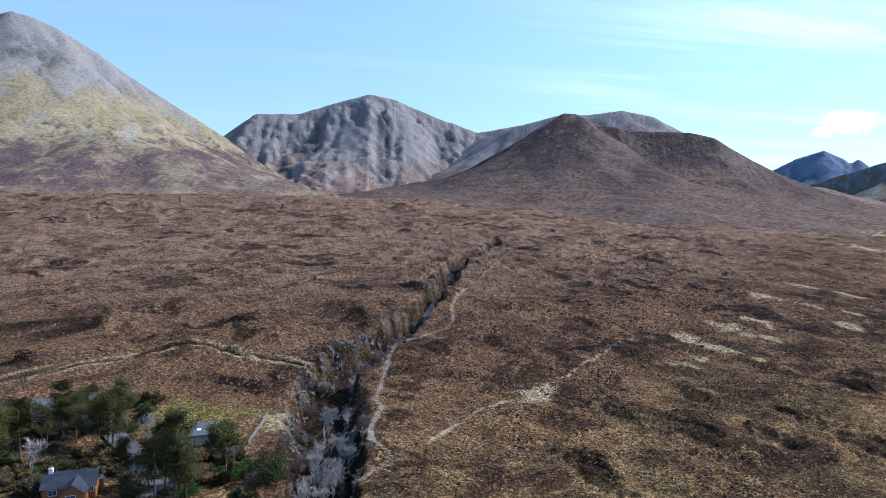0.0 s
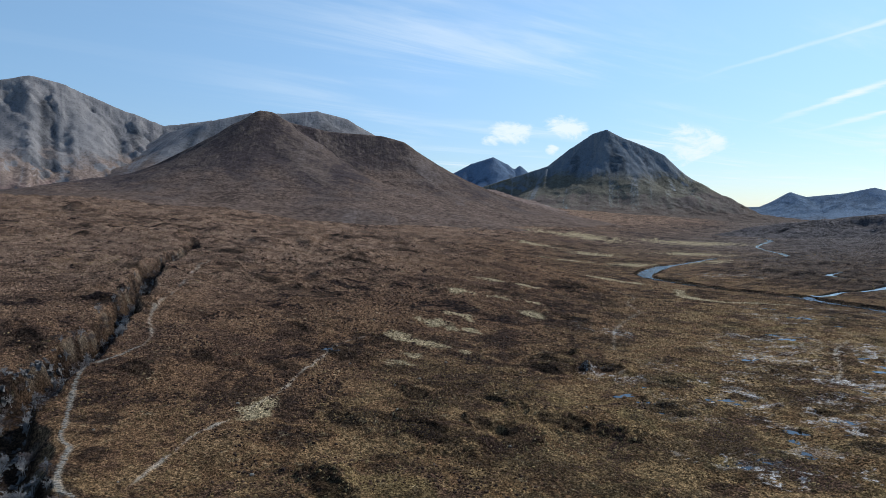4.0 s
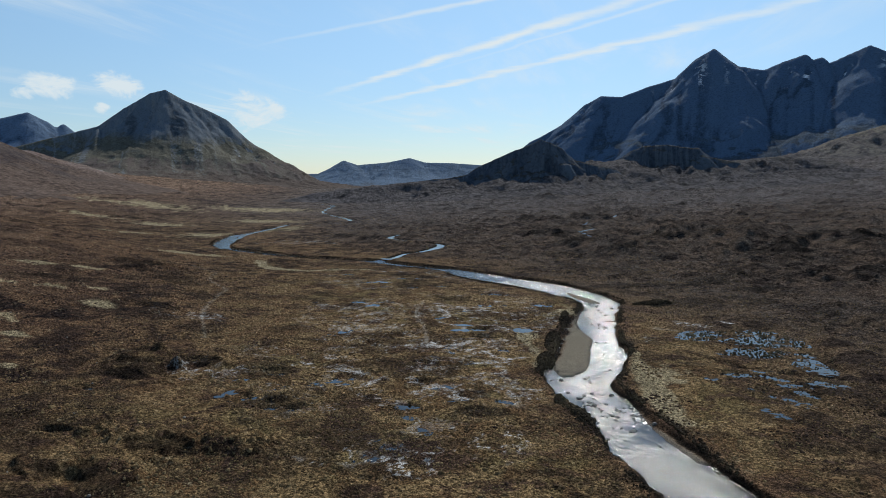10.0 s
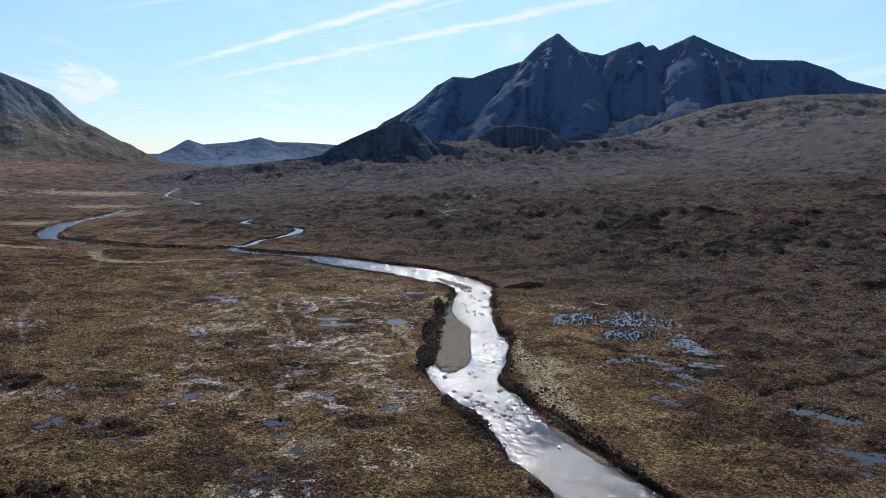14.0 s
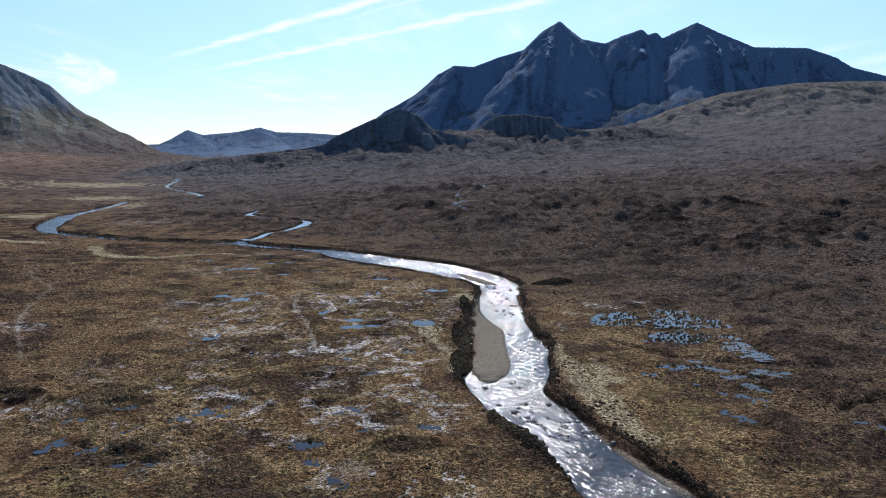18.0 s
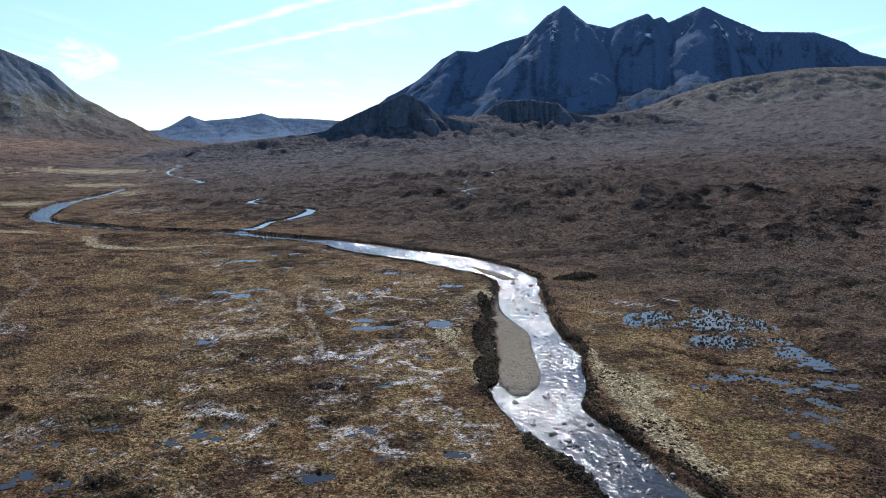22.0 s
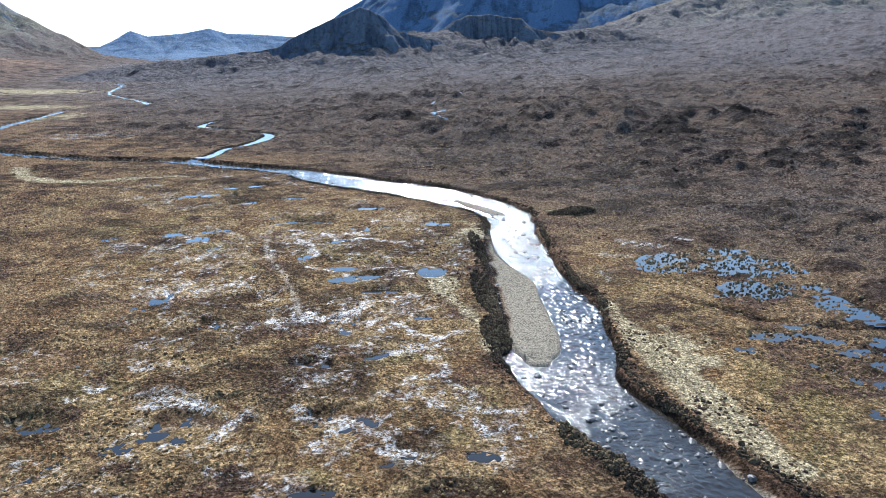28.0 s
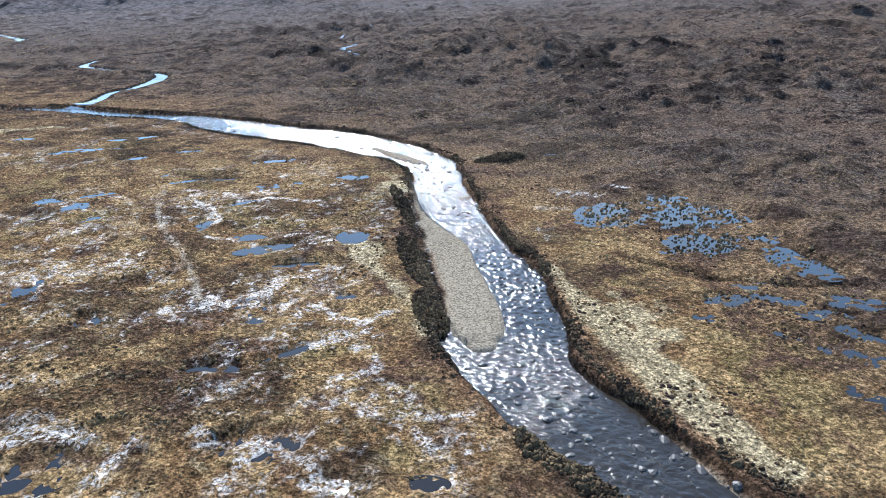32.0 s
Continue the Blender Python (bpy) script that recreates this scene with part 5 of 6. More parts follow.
def stone_mesh(seed, flat):
    bm = bmesh.new()
    bmesh.ops.create_icosphere(bm, subdivisions=2, radius=1.0)
    for v in bm.verts:
        v.co *= 1 + 0.28 * noise.noise(v.co * 1.3 + Vector((seed * 7.1, 0, 0))) + 0.12 * noise.noise(v.co * 3.1 + Vector((0, seed * 3.3, 0)))
        v.co.z *= flat
    data = bpy.data.meshes.new("river_stone")
    bm.to_mesh(data)
    bm.free()
    return data


def build_stones():
    wet = plain("wet_stone", (0.030, 0.028, 0.026), (0.075, 0.07, 0.065), 3.0, 0.45, 0.05)
    dry = plain("dry_stone", (0.14, 0.125, 0.105), (0.26, 0.235, 0.20), 3.0, 0.85, 0.05)
    meshes = []
    for k in range(6):
        data = stone_mesh(k, 0.6 + 0.05 * k)
        data.materials.append(dry if k == 5 else wet)
        meshes.append(data)
    rng = random.Random(5)
    made = 0
    while made < 150:
        p = RIVER[rng.randrange(len(RIVER) - 1)]
        y = rng.choice([rng.uniform(255, 335), rng.uniform(255, 335), rng.uniform(180, 200), rng.uniform(165, 260), rng.uniform(335, 420)])
        near = min(RIVER, key=lambda q: abs(q[1] - y))
        x = near[0] + rng.uniform(-0.95, 0.95) * near[2]
        if any(line_distance(np.array(x), np.array(y), bar)[0] < 4 for bar in BARS[:1]):
            continue
        size = rng.choice([0.25, 0.3, 0.35, 0.45, 0.55, 0.75])
        ob = new("boulder", meshes[rng.choice([0, 1, 2, 3, 4, 0, 1, 2, 3, 4 if y > 200 else 5])])
        ob.matrix_world = pose(x, y, max(WATER - 0.25 * size, ground_at(x, y) - 0.1), 0, 0, rng.uniform(0, 360)) @ Matrix.Diagonal((size * rng.uniform(0.9, 1.6), size, size, 1))
        tagged(ob, "rounded dark boulder standing out of the shallow river" if ob.data is not meshes[5] else "pale rounded boulder in the shallow river", "boulder", "river boulders")
        made += 1
    # Scattered stones on the moor and on the bar.
    for n in range(40):
        x, y = rng.uniform(-300, -110), rng.uniform(30, 260)
        size = rng.uniform(0.2, 0.5)
        ob = new("moor_stone", meshes[5])
        ob.matrix_world = pose(x, y, ground_at(x, y) + 0.05, 0, 0, rng.uniform(0, 360)) @ Matrix.Diagonal((size * 1.3, size, size, 1))
        tagged(ob, "pale lichened stone lying in the heather", "stone", "moor stones")
    crag = plain("ravine_rock", (0.05, 0.045, 0.042), (0.19, 0.175, 0.16), 1.4, 0.85, 0.1)
    blocks = []
    for k in range(5):
        bm = box(-1, -0.8, -0.9, 1, 0.8, 0.9)
        bmesh.ops.subdivide_edges(bm, edges=bm.edges[:], cuts=2, use_grid_fill=True)
        for v in bm.verts:
            v.co *= 1 + 0.6 * noise.noise(v.co * 0.9 + Vector((k * 5.7, 0, 0))) + 0.35 * noise.noise(v.co * 2.4 + Vector((0, k * 2.9, 0)))
        data = bpy.data.meshes.new("ravine_rock")
        bm.to_mesh(data)
        bm.free()
        data.materials.append(crag)
        blocks.append(data)
    wall = [p for p in GULLY if -238 < p[0] < -158]
    for n in range(150):
        p = wall[rng.randrange(len(wall))]
        side = -1 if rng.random() < 0.8 else 1
        wide = p[2] * rng.uniform(0.5, 0.95)
        x, y = p[0] - 0.5 * wide + rng.uniform(-2, 2), p[1] + side * wide * 0.85 + rng.uniform(-1, 1)
        size = rng.uniform(0.3, 0.8)
        ob = new("ravine_rock", blocks[rng.randrange(5)])
        ob.matrix_world = pose(x, y, ground_at(x, y) - 0.15, rng.uniform(-25, 25), rng.uniform(-25, 25), rng.uniform(0, 360)) @ Matrix.Diagonal((size, size, size * rng.uniform(0.7, 1.5), 1))
        tagged(ob, "jagged grey rock in the wall of the ravine", "rock", "ravine rocks")
    gravel = np.random.default_rng(11)
    n = 5200
    k = gravel.integers(0, len(BARS[0]) - 1, n)
    line = np.array(BARS[0])
    mid = line[k] + (line[k + 1] - line[k]) * gravel.uniform(0, 1, (n, 1))
    x, y = mid[:, 0] + mid[:, 2] * gravel.uniform(-1.1, 1.1, n), mid[:, 1]
    grow = gravel.lognormal(0, 0.3, n)
    pebble = varied("pebbles", [(0.16, 0.135, 0.10), (0.24, 0.205, 0.155), (0.33, 0.285, 0.22)], 0.85, 9.0, 0.8)
    clumps("gravel_bar_pebbles", x, y, land(x, y) + 0.02, 0.09 * grow, 0.05 * grow, pebble, "grey-brown pebbles of the river's gravel bar", 12, False, "gravel")
    # Flat slabs that pave the walkers' path.
    slab = plain("path_slab", (0.14, 0.125, 0.10), (0.26, 0.235, 0.195), 2.0, 0.85, 0.03)
    blocks = []
    for k in range(3):
        bm = box(-0.42, -0.34, -0.14, 0.42, 0.34, 0.04)
        for v in bm.verts:
            v.co += Vector((rng.uniform(-0.12, 0.12), rng.uniform(-0.1, 0.1), rng.uniform(-0.02, 0.03)))
        bmesh.ops.bevel(bm, geom=bm.edges[:], offset=0.04, segments=1, affect="EDGES")
        data = bpy.data.meshes.new("path_slab")
        bm.to_mesh(data)
        bm.free()
        data.materials.append(slab)
        blocks.append(data)
    path = new("stone_path")
    tagged(path, "stepped path of pale flat stones beside the ravine", "path", kind="structure")
    pts = [p for p in WALKER_PATH if -240 < p[0] < -128]
    for p, q in zip(pts, pts[1:]):
        long = math.hypot(q[0] - p[0], q[1] - p[1])
        for s in range(max(1, int(long / 0.95))):
            f = (s + rng.uniform(0, 0.5)) / max(1, int(long / 0.95))
            x, y = p[0] + (q[0] - p[0]) * f + rng.uniform(-0.4, 0.4), p[1] + (q[1] - p[1]) * f + rng.uniform(-0.4, 0.4)
            ob = new("slab", blocks[rng.randrange(3)])
            ob.matrix_world = pose(x, y, ground_at(x, y) + 0.06, rng.uniform(-4, 4), rng.uniform(-4, 4), rng.uniform(0, 360))
            ob.parent = path


# ---- trees ----
DRIVE = curved([(-130, -12, 1.6), (-143, -3.5, 2.0), (-150, -6, 3.2), (-162.8, -9.5, 2.4), (-177.4, -15.1, 2.2), (-184, -12, 1.2)])



def limb(bm, a, b, ra, rb, sides=5):
    way = (b - a).normalized()
    side = way.orthogonal().normalized()
    up = way.cross(side)
    rings = []
    for p, r in ((a, ra), (b, rb)):
        rings.append([bm.verts.new(p + r * (math.cos(2 * math.pi * k / sides) * side + math.sin(2 * math.pi * k / sides) * up)) for k in range(sides)])
    for k in range(sides):
        m = (k + 1) % sides
        bm.faces.new((rings[0][k], rings[0][m], rings[1][m], rings[1][k]))


def leaves(centres, count, size, rng, flat=1.0):
    """Many small leaf blades round the given centres (place, radius)."""
    verts, faces = [], []
    for c, r in centres:
        for _ in range(count):
            d = Vector((rng.gauss(0, 1), rng.gauss(0, 1), rng.gauss(0, 1))).normalized() * r * rng.uniform(0.35, 1.0)
            d.z *= flat
            p = c + d
            u = Vector((rng.gauss(0, 1), rng.gauss(0, 1), rng.gauss(0, 0.6))).normalized() * size * rng.uniform(0.6, 1.3)
            v = u.orthogonal().normalized() * size * rng.uniform(0.3, 0.7)
            n = len(verts)
            verts += [p - u, p + v, p + u, p - v]
            faces.append((n, n + 1, n + 2, n + 3))
    data = bpy.data.meshes.new("crown")
    data.from_pydata([tuple(v) for v in verts], [], faces)
    return data


def pine(seed, tall, flat_top, mats):
    rng = random.Random(seed)
    tree = thing("pine_tree", 0, 0, 0, 0, "tall Scots pine with a bare trunk and a dark green crown", "tree", "garden pines")
    bm = bmesh.new()
    base, top = Vector((0, 0, -0.4)), Vector((rng.uniform(-0.5, 0.5), rng.uniform(-0.5, 0.5), tall * 0.86))
    last, r = base, 0.24
    for k in range(1, 6):
        p = base.lerp(top, k / 5) + Vector((rng.uniform(-0.15, 0.15), rng.uniform(-0.15, 0.15), 0))
        limb(bm, last, p, r, r * 0.82, 7)
        last, r = p, r * 0.82
    centres = []
    for k in range(24):
        f = rng.uniform(0.5 if flat_top else 0.34, 0.97)
        a = rng.uniform(0, 2 * math.pi)
        start = base.lerp(top, f)
        reach = tall * (0.34 if flat_top else 0.25) * rng.uniform(0.6, 1.0) * (1.15 - 0.55 * f)
        end = start + Vector((math.cos(a) * reach, math.sin(a) * reach, tall * rng.uniform(0.03, 0.14)))
        limb(bm, start, end, 0.07, 0.025, 4)
        centres += [(end, tall * rng.uniform(0.09, 0.15)), (start.lerp(end, 0.6) + Vector((0, 0, 0.2)), tall * rng.uniform(0.06, 0.11))]
    centres.append((top, tall * 0.1))
    part("trunk", bm, mats[0], tree, "ruddy-grey bare trunk and limbs")
    part_of("crown", leaves(centres, 165, 0.165, rng, 0.6), mats[1], tree, "dark green needle crown")
    return tree


def bare_tree(seed, tall, mats, label, spread_=0.55, name="birch_tree", depth_=4):
    rng = random.Random(seed)
    tree = thing(name, 0, 0, 0, 0, label, "tree", "bare trees")
    trunk, twigs = bmesh.new(), bmesh.new()

    def grow(a, way, long, r, depth):
        b = a + way * long
        limb(trunk if depth > 2 else twigs, a, b, max(r, 0.024), max(r * 0.6, 0.014), 5 if depth > 3 else 3)
        if depth == 0:
            return
        for _ in range(3 if depth > 1 else 4):
            turn = Vector((rng.gauss(0, spread_), rng.gauss(0, spread_), rng.gauss(0.12, spread_ * 0.6)))
            grow(a.lerp(b, rng.uniform(0.45, 1.0)), (way + turn).normalized(), long * rng.uniform(0.58, 0.8), r * 0.55, depth - 1)

    for _ in range(2):
        grow(Vector((rng.uniform(-0.3, 0.3), rng.uniform(-0.3, 0.3), -0.3)), Vector((rng.uniform(-0.25, 0.25), rng.uniform(-0.25, 0.25), 1)).normalized(), tall * (0.34 if depth_ == 4 else 0.30), tall * 0.018, depth_)
    part("trunk", trunk, mats[0], tree, "pale grey trunk and boughs")
    part("crown", twigs, mats[1], tree, "leafless twiggy crown")
    return tree


def shrub(seed, wide, tall, mats, name, label, leaf=0.15, count=60):
    rng = random.Random(seed)
    bush = thing(name, 0, 0, 0, 0, label, "shrub", "garden shrubs")
    bm = bmesh.new()
    centres = []
    for _ in range(14):
        a, q = rng.uniform(0, 2 * math.pi), rng.uniform(0.1, 0.9) ** 0.6
        end = Vector((math.cos(a) * wide * q, math.sin(a) * wide * q, tall * (1.05 - 0.75 * q * q) * rng.uniform(0.7, 1.0)))
        limb(bm, Vector((0, 0, -0.2)), end, 0.05, 0.02, 3)
        centres.append((end, wide * rng.uniform(0.25, 0.42)))
        centres.append((end * 0.55, wide * 0.35))
    part("stems", bm, mats[0], bush)
    part_of("foliage", leaves(centres, count, leaf, rng, 0.8), mats[1], bush)
    return bush


def plant(tree, spots_, rng, low=0.85, high=1.15, sink=0.0):
    """Puts the tree on the first spot and copies of it on the rest."""
    for n, (x, y) in enumerate(spots_):
        size = rng.uniform(low, high)
        m = pose(x, y, ground_at(x, y) - sink, 0, 0, rng.uniform(0, 360)) @ Matrix.Diagonal((size, size, size * rng.uniform(0.92, 1.1), 1))
        if n == len(spots_) - 1:
            tree.matrix_world = m
        else:
            made = copy_thing(tree, m)
            made.matrix_world = m


def build_trees():
    rng = random.Random(21)
    bark = plain("pine_bark", (0.07, 0.045, 0.032), (0.15, 0.10, 0.07), 6.0, 0.9, 0.05)
    needles = varied("pine_needles", [(0.032, 0.035, 0.013), (0.062, 0.062, 0.021), (0.10, 0.092, 0.034)], 0.7, 4.0, 0.8)
    silver = plain("birch_bark", (0.22, 0.21, 0.20), (0.42, 0.40, 0.38), 4.0, 0.8, 0.03)
    twig = plain("grey_twigs", (0.20, 0.19, 0.18), (0.36, 0.34, 0.325), 3.0, 0.9, 0.02)
    brown = plain("brown_twigs", (0.07, 0.055, 0.05), (0.14, 0.11, 0.10), 3.0, 0.9, 0.02)
    laurel = varied("laurel_leaves", [(0.020, 0.045, 0.010), (0.040, 0.085, 0.018), (0.075, 0.12, 0.030)], 0.45, 4.0, 0.8)
    bramble = varied("bramble_leaves", [(0.035, 0.030, 0.014), (0.070, 0.055, 0.025), (0.12, 0.085, 0.040)], 0.85, 4.0, 0.8)
    yew = varied("yew_leaves", [(0.012, 0.022, 0.008), (0.026, 0.038, 0.012), (0.048, 0.056, 0.018)], 0.7, 4.0, 0.8)
    plant(pine(1, 13.5, False, (bark, needles)), [(-172, -28.7), (-173.6, -22.2), (-131.9, 0.4), (-168.9, -17.5), (-181.6, -26.1), (-178, -17), (-163, -14), (-137, -5)], rng, 0.74, 1.0)
    plant(pine(2, 14.0, False, (bark, needles)), [(-170.6, -15.5), (-177.2, -20.4), (-133.8, -1.7), (-180.1, -13.0), (-140.4, -3.2), (-175, -25), (-167, -32), (-158, -34)], rng, 0.74, 1.0)
    plant(pine(3, 10.0, True, (bark, needles)), [(-142.0, 7.8)], rng, 1.15, 1.2)
    plant(pine(4, 10.0, True, (bark, needles)), [(-146.7, -11.2), (-171.9, -33.5), (-144.8, -6.2), (-152, -3), (-158, -1)], rng)
    grey = (silver, twig)
    plant(bare_tree(5, 8.0, grey, "bare silvery birch with fine grey twigs", 0.5, depth_=5), [(-141.7, 31.0), (-154.7, 34.0), (-157.6, 28.4), (-173.7, 33.5), (-134.8, 23.9), (-131, 22), (-150, 27), (-145, 26), (-137, 27), (-148, 34), (-160.1, -29.1)], rng, 1.0, 1.35)
    plant(bare_tree(6, 7.0, grey, "bare silvery birch with fine grey twigs", 0.5, depth_=5), [(-139.3, 28.5), (-147, 30.5), (-163, 33), (-182.1, 37.0), (-169.9, -7.0), (-141.8, 24)], rng, 0.9, 1.25)
    dull = (brown, brown)
    plant(bare_tree(7, 5.5, dull, "leafless brown tree with a dense twiggy crown", 0.7, "bare_tree"), [(-206, -37.9), (-190.8, -38.1), (-152.7, -11.6), (-146.9, -9.2), (-172.1, -23.7), (-150.8, -31.4), (-145.8, -25.9), (-141.5, -7.0), (-223.7, -36.1), (-227.4, -28.0), (-175.5, 27.0), (-150, 22.5), (-166, 27)], rng, 0.8, 1.3)
    spots_ = []
    for p in GULLY[8:60]:
        for _ in range(5):
            spots_.append((p[0] + rng.uniform(-0.9, 0.9) * p[2], p[1] + rng.uniform(-0.9, 0.9) * p[2]))
    plant(bare_tree(8, 4.0, (twig, twig), "low leafless grey scrub in the ravine", 0.75, "bare_scrub"), spots_[::2], rng, 0.7, 1.3)
    plant(bare_tree(18, 4.2, dull, "low leafless brown scrub in the ravine", 0.75, "bare_scrub"), spots_[1::2], rng, 0.6, 1.3)
    plant(shrub(9, 2.4, 2.2, (bark, laurel), "evergreen_shrub", "glossy green evergreen shrub in the garden"), [(-176.8, -36), (-162.5, -23.5), (-163.6, -21), (-157.3, -27.8), (-176.2, -11), (-140.8, 11), (-167.4, -16.5), (-166.6, -3.9)], rng, 0.7, 1.2)
    thicket = []
    while len(thicket) < 128:
        x, y = rng.uniform(-196, -128), rng.uniform(-42, 12)
        if line_distance(np.array(x), np.array(y), DRIVE)[0] > 3.5 and math.hypot((x + 139) / 9, (y + 18) / 8) > 1 and math.hypot((x + 168) / 9, (y - 6.5) / 6) > 1 and math.hypot((x + 188) / 7, (y + 24) / 11) > 1 and math.hypot((x + 188) / 12, (y - 2) / 10) > 1:
            thicket.append((x, y))
    plant(shrub(14, 2.0, 1.7, (bark, laurel), "evergreen_shrub", "low green evergreen shrub under the pines"), thicket[:38], rng, 0.7, 1.5)
    plant(shrub(15, 1.8, 1.4, (brown, bramble), "bramble_thicket", "rough brown bramble thicket under the pines"), thicket[38:104], rng, 0.8, 1.9)
    plant(bare_tree(17, 4.0, dull, "leafless brown garden tree with fine twigs", 0.7, "bare_tree"), thicket[104:], rng, 0.8, 1.3)
    plant(shrub(10, 3.0, 3.4, (bark, yew), "dark_evergreen_bush", "broad dark green evergreen bush"), [(-186.7, -8.2), (-172.7, -2.8), (-226, -42.1), (-136.3, -9.2), (-155, -25)], rng, 0.8, 1.2)
    plant(shrub(11, 4.6, 5.6, (bark, yew), "dark_evergreen_bush", "large dense dark green evergreen bush beside the ravine", 0.2, 150), [(-136.5, 15.6)], rng, 1.0, 1.0)


# ---- buildings ----
def window(parent, x, y, z, wide, tall, frame_, glass, axis="x"):
    """A window whose face looks along +x."""
    t = 0.09
    holder = part("window", box(x - 0.03, y - wide / 2 - t, z - t, x + 0.03, y + wide / 2 + t, z + tall + t, 0.01), frame_, parent, "white framed window")
    for k in (-1, 1):
        part("pane", box(x + 0.034, y + (0.03 if k > 0 else -wide / 2), z + 0.03, x + 0.05, y + (wide / 2 if k > 0 else -0.03), z + tall - 0.03), glass, holder)
    return holder


def slate_roof(parent, x0, x1, y0, y1, eave, ridge, paint, along="y"):
    """Two slopes laid in courses that overlap, with a ridge between them."""
    mid = (x0 + x1) / 2 if along == "y" else (y0 + y1) / 2
    for side in (-1, 1):
        edge = {("y", -1): x0, ("y", 1): x1, ("x", -1): y0, ("x", 1): y1}[along, side]
        slope = part("roof_slope", bmesh.new(), paint, parent, "blue-grey slate slope")
        for k in range(10):
            f0, f1 = k / 10, (k + 1.25) / 10
            a = [edge + (mid - edge) * f0, eave + (ridge - eave) * f0 + 0.05]
            b = [edge + (mid - edge) * min(f1, 1), eave + (ridge - eave) * min(f1, 1) + 0.005]
            if along == "y":
                quad = [(a[0], y0, a[1]), (a[0], y1, a[1]), (b[0], y1, b[1]), (b[0], y0, b[1])]
            else:
                quad = [(x0, a[0], a[1]), (x1, a[0], a[1]), (x1, b[0], b[1]), (x0, b[0], b[1])]
            bm = bmesh.new()
            top = [bm.verts.new(q) for q in quad]
            low = [bm.verts.new((q[0], q[1], q[2] - 0.05)) for q in quad]
            bm.faces.new(top)
            bm.faces.new(low[::-1])
            for n in range(4):
                m = (n + 1) % 4
                bm.faces.new((top[n], low[n], low[m], top[m]))
            bmesh.ops.recalc_face_normals(bm, faces=bm.faces)
            if k == 0:
                bm.to_mesh(slope.data)
                bm.free()
            else:
                part("slate_course", bm, paint, slope)


def build_village():
    timber = plain("varnished_larch", (0.20, 0.075, 0.025), (0.34, 0.14, 0.05), 5.0, 0.55, 0.02)
    slate = plain("slate", (0.018, 0.022, 0.032), (0.045, 0.052, 0.070), 3.0, 0.5, 0.03, 0.35)
    white = plain("white_paint", (0.70, 0.70, 0.68), (0.82, 0.82, 0.80), 3.0, 0.6, 0.01)
    pale = plain("pale_render", (0.34, 0.37, 0.40), (0.46, 0.49, 0.52), 1.5, 0.85, 0.01)
    sheet = plain("grey_roof_sheet", (0.07, 0.085, 0.10), (0.11, 0.13, 0.15), 1.5, 0.6, 0.01, 0.3)
    grey = plain("weathered_board", (0.22, 0.21, 0.19), (0.38, 0.36, 0.33), 4.0, 0.85, 0.02)
    felt = plain("pale_felt", (0.36, 0.38, 0.38), (0.50, 0.52, 0.52), 2.0, 0.9, 0.02)
    clay = plain("chimney_clay", (0.30, 0.12, 0.07), (0.42, 0.20, 0.12), 6.0, 0.85, 0.02)
    glass, n = material("window_glass")
    n.surface((0.05, 0.07, 0.10), 0.04, spec=0.6)
    # The timber cottage: a long block with a gabled wing.
    z = ground_at(-139, -19)
    home = thing("timber_cottage", -139.0, -19.0, z, -4, "orange-brown timber cottage with slate roofs and a white chimney", "house")
    part("wall", box(-6.5, -4.6, -0.5, 0.0, 6.5, 2.7), timber, home, "varnished larch boarding")
    part("gable_wall", prism([(-6.4, 2.7), (-0.1, 2.7), (-3.25, 5.2)], -4.5, -4.3), timber, home)
    part("gable_wall", prism([(-6.4, 2.7), (-0.1, 2.7), (-3.25, 5.2)], 5.9, 6.1), timber, home)
    slate_roof(home, -7.0, 0.5, -5.0, 6.9, 2.6, 5.4, slate)
    part("wing_wall", box(0.004, 0.0, -0.5, 4.4, 5.0, 2.5), timber, home, "varnished larch boarding")
    bm = bmesh.new()
    tri = [bm.verts.new(v) for v in ((4.35, 0.0, 2.5), (4.35, 5.0, 2.5), (4.35, 2.5, 4.5))]
    back = [bm.verts.new(v) for v in ((4.1, 0.0, 2.5), (4.1, 5.0, 2.5), (4.1, 2.5, 4.5))]
    bm.faces.new(tri)
    bm.faces.new(back[::-1])
    for k in range(3):
        bm.faces.new((tri[k], back[k], back[(k + 1) % 3], tri[(k + 1) % 3]))
    part("wing_gable", bm, timber, home)
    slate_roof(home, -3.0, 4.8, -0.45, 5.45, 2.35, 4.7, slate, "x")
    window(home, 4.44, 2.2, 0.9, 1.9, 1.25, white, glass)
    window(home, 0.03, 5.75, 1.2, 0.7, 1.1, white, glass)
    window(home, 0.03, -2.4, 1.0, 1.6, 1.2, white, glass)
    stack = part("chimney", box(-3.7, -3.7, 4.4, -2.8, -2.8, 6.4, 0.03), white, home, "white chimney stack")
    for k in (-3.45, -3.05):
        bm = bmesh.new()
        bmesh.ops.create_cone(bm, segments=10, radius1=0.15, radius2=0.12, depth=0.5, cap_ends=True, matrix=Matrix.Translation((-3.25, k, 6.65)))
        part("chimney_pot", bm, clay, stack, "red clay chimney pot")
    home.matrix_world = pose(-142.0, -20.4, z, 0, 0, -4) @ Matrix.Scale(0.8, 4)
    # The flat-roofed outhouse.
    z = ground_at(-147.5, -17)
    out = thing("flat_roofed_outhouse", -147.5, -17.0, z, 20, "small outhouse with a pale felt roof", "outhouse")
    part("wall", box(-2.6, -2.0, -0.5, 2.6, 2.0, 2.3), timber, out)
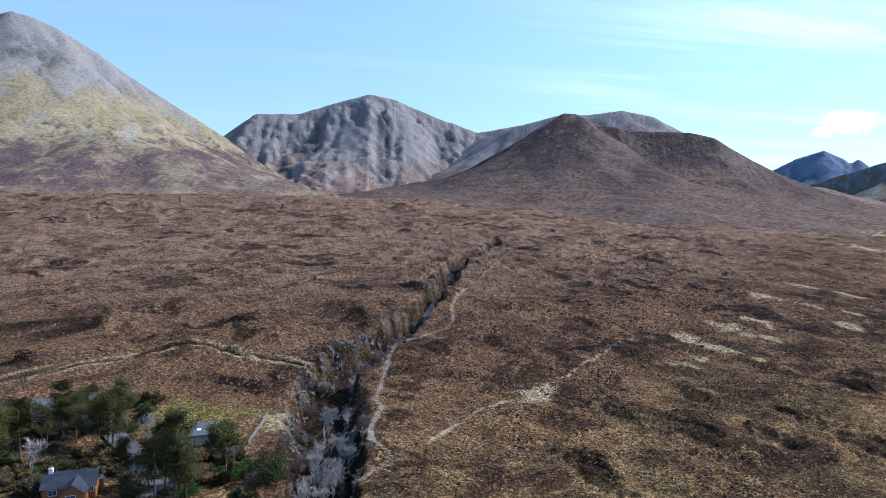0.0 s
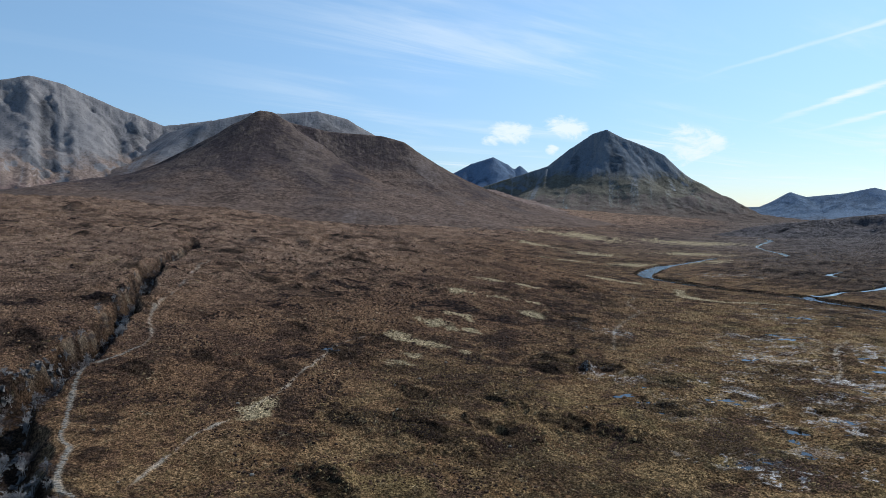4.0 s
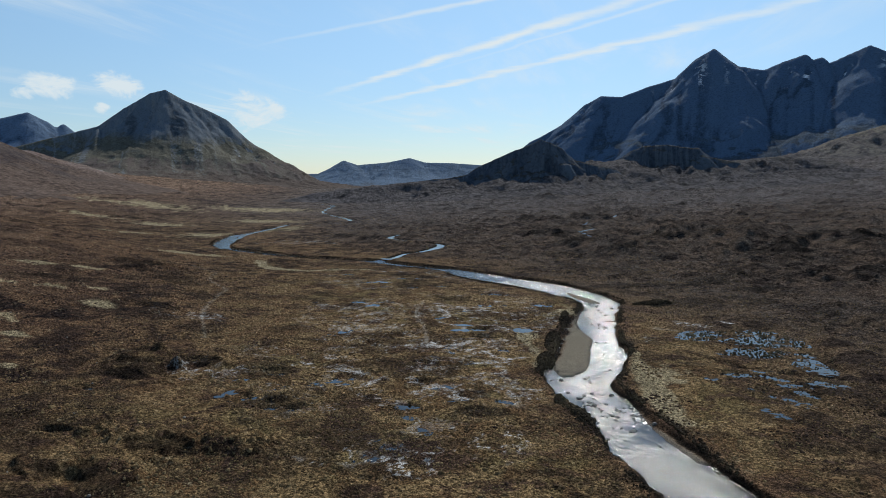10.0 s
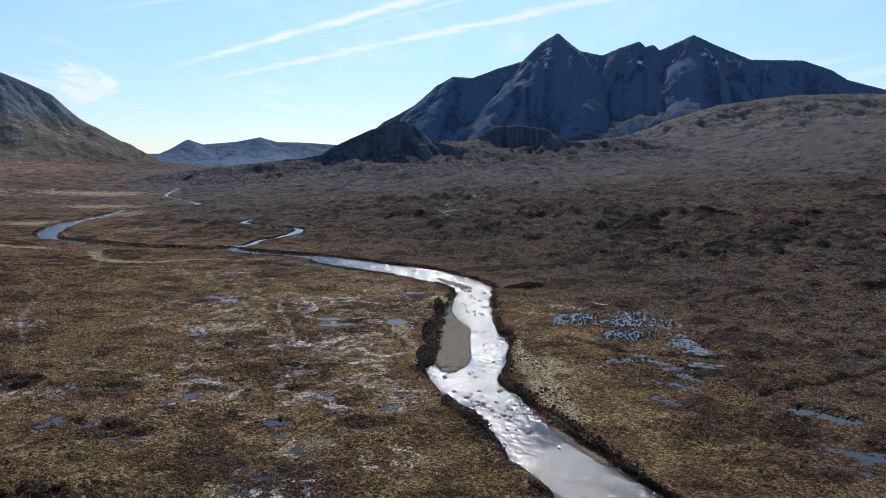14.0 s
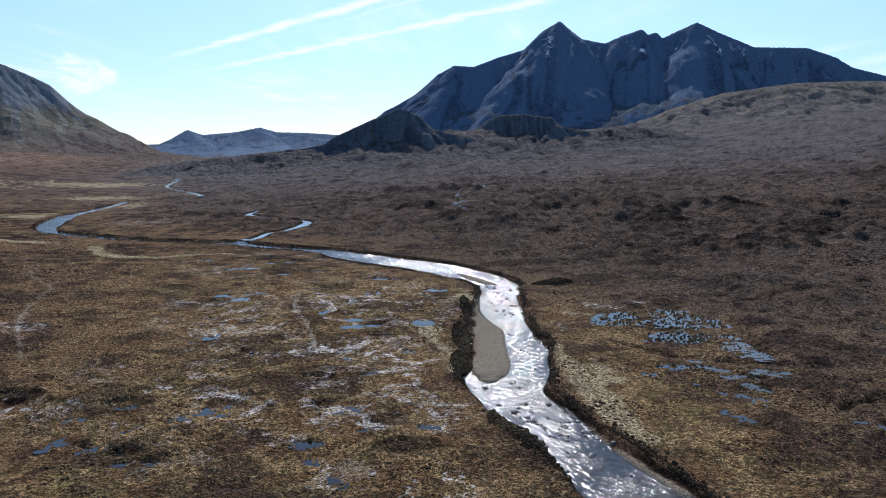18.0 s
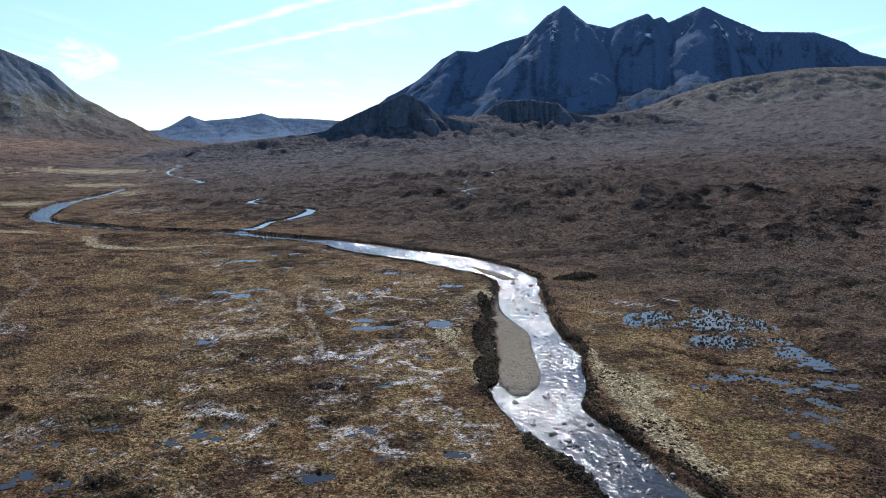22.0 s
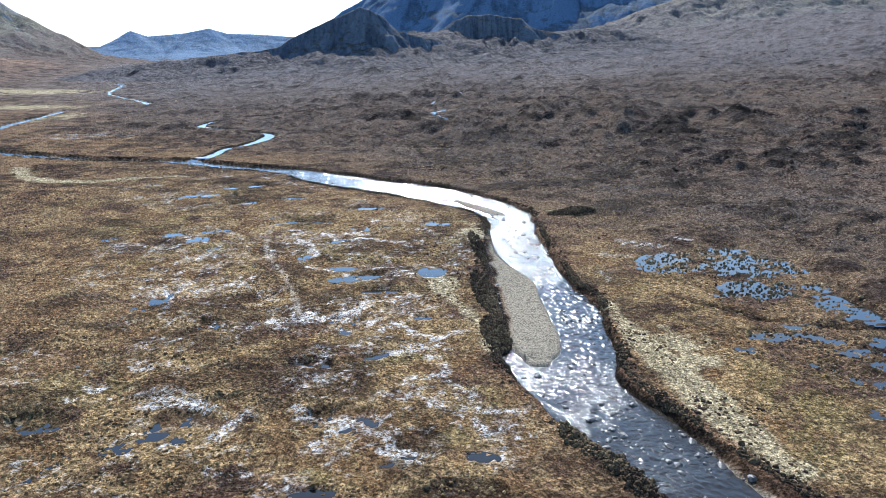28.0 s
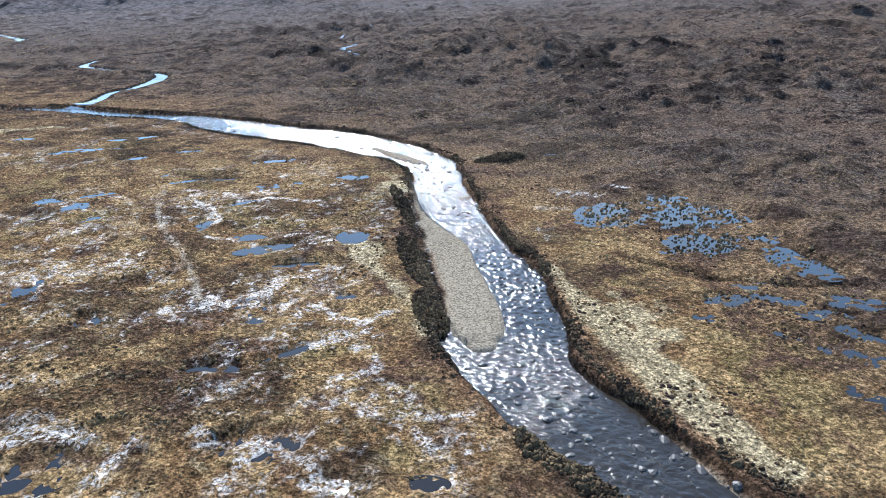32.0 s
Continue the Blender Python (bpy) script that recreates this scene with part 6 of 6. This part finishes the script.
    part("roof", box(-2.9, -2.3, 2.3, 2.9, 2.3, 2.5, 0.03), felt, out, "pale grey felt roof")
    # The long pale building among the pines.
    z = ground_at(-188, -24)
    hall = thing("long_pale_building", -188.0, -24.0, z, -6, "long pale grey building half hidden by pines", "building")
    part("wall", box(-4.0, -8.5, -0.6, 4.0, 8.5, 3.4), pale, hall, "pale grey rendered wall")
    for side in (-1, 1):
        part("roof_slope", prism([(side * 4.5, 3.3), (0, 5.6), (0, 5.75), (side * 4.5, 3.45)], -8.9, 8.9), sheet, hall, "grey sheet roof")
    for y in (-8.4, 8.3):
        part("gable_wall", prism([(-3.9, 3.4), (3.9, 3.4), (0, 5.5)], y, y + 0.15), pale, hall)
    for y in (-6, -2.5, 1.5, 5):
        window(hall, 4.03, y, 1.2, 1.3, 1.2, white, glass)
    # The low cabin whose sheet roof shows above the pine.
    z = ground_at(-166.5, 5.5)
    cabin = thing("low_cabin", -166.5, 5.5, z, -8, "low cabin with a blue-grey sheet roof and a skylight", "cabin")
    part("wall", box(-2.6, -3.6, -0.5, 2.6, 3.6, 2.3), grey, cabin, "weathered boarding")
    roof = part("roof", prism([(3.1, 2.2), (-3.1, 3.4), (-3.1, 3.52), (3.1, 2.32)], -4.0, 4.0), sheet, cabin, "blue-grey profiled sheet roof")
    for k in range(16):
        y = -3.8 + k * 0.5
        part("roof_rib", prism([(3.1, 2.32), (-3.1, 3.52), (-3.1, 3.56), (3.1, 2.36)], y, y + 0.06), sheet, roof)
    part("skylight", prism([(0.9, 2.80), (-0.1, 2.99), (-0.1, 3.05), (0.9, 2.86)], -2.4, -1.5), white, cabin, "white-framed skylight")
    # Post and rail fence up to the ravine's edge.
    line = [(-161.0, 13.8), (-166.0, 15.6), (-171.0, 17.6), (-175.0, 19.0), (-179.0, 20.4)]
    fence = thing("timber_fence", *line[0], ground_at(*line[0]), 0, "weathered grey post and rail fence beside the ravine", "fence")
    back = fence.matrix_world.inverted()
    tops = []
    for p, q in zip(line, line[1:]):
        for k in range(3):
            f = k / 3
            tops.append(Vector((p[0] + (q[0] - p[0]) * f, p[1] + (q[1] - p[1]) * f, 0)))
    for v in tops:
        v.z = ground_at(v.x, v.y)
        local = back @ v
        part("post", box(local.x - 0.07, local.y - 0.07, local.z - 0.3, local.x + 0.07, local.y + 0.07, local.z + 1.35, 0.01), grey, fence)
    for a, b in zip(tops, tops[1:]):
        for h in (0.4, 0.8, 1.2):
            bm = bmesh.new()
            limb(bm, back @ (a + Vector((0.08, 0, h))), back @ (b + Vector((0.08, 0, h))), 0.055, 0.055, 4)
            part("rail", bm, grey, fence)
    # The lamp by the long building.
    steel, n = material("galvanised_steel")
    n.surface((0.45, 0.46, 0.47), 0.4, metal=0.9)
    lamp = thing("street_lamp", -173.8, -27.9, ground_at(-173.8, -27.9), 30, "slim steel lamp post with a white head", "lamp")
    bm = bmesh.new()
    limb(bm, Vector((0, 0, -0.3)), Vector((0, 0, 4.6)), 0.07, 0.045, 8)
    part("pole", bm, steel, lamp)
    part("lamp_head", box(-0.15, -0.15, 4.55, 0.55, 0.15, 4.72, 0.04), white, lamp, "white lamp head")
    # The tarred yard and drive.
    tar = plain("worn_tarmac", (0.06, 0.06, 0.065), (0.12, 0.12, 0.125), 1.2, 0.8, 0.02)
    verts, faces = ribbon([(p[0], p[1], p[2] - 2.2) for p in DRIVE], 9, 0.0)
    verts[:, 2] = land(verts[:, 0], verts[:, 1], False) + 0.32
    data = mesh_of("driveway", verts, faces)
    data.materials.append(tar)
    tagged(new("driveway", data), "worn grey tarmac yard between the houses", "driveway", kind="structure")


build_cover()
build_bog_tussocks()
build_stones()
build_trees()
build_village()
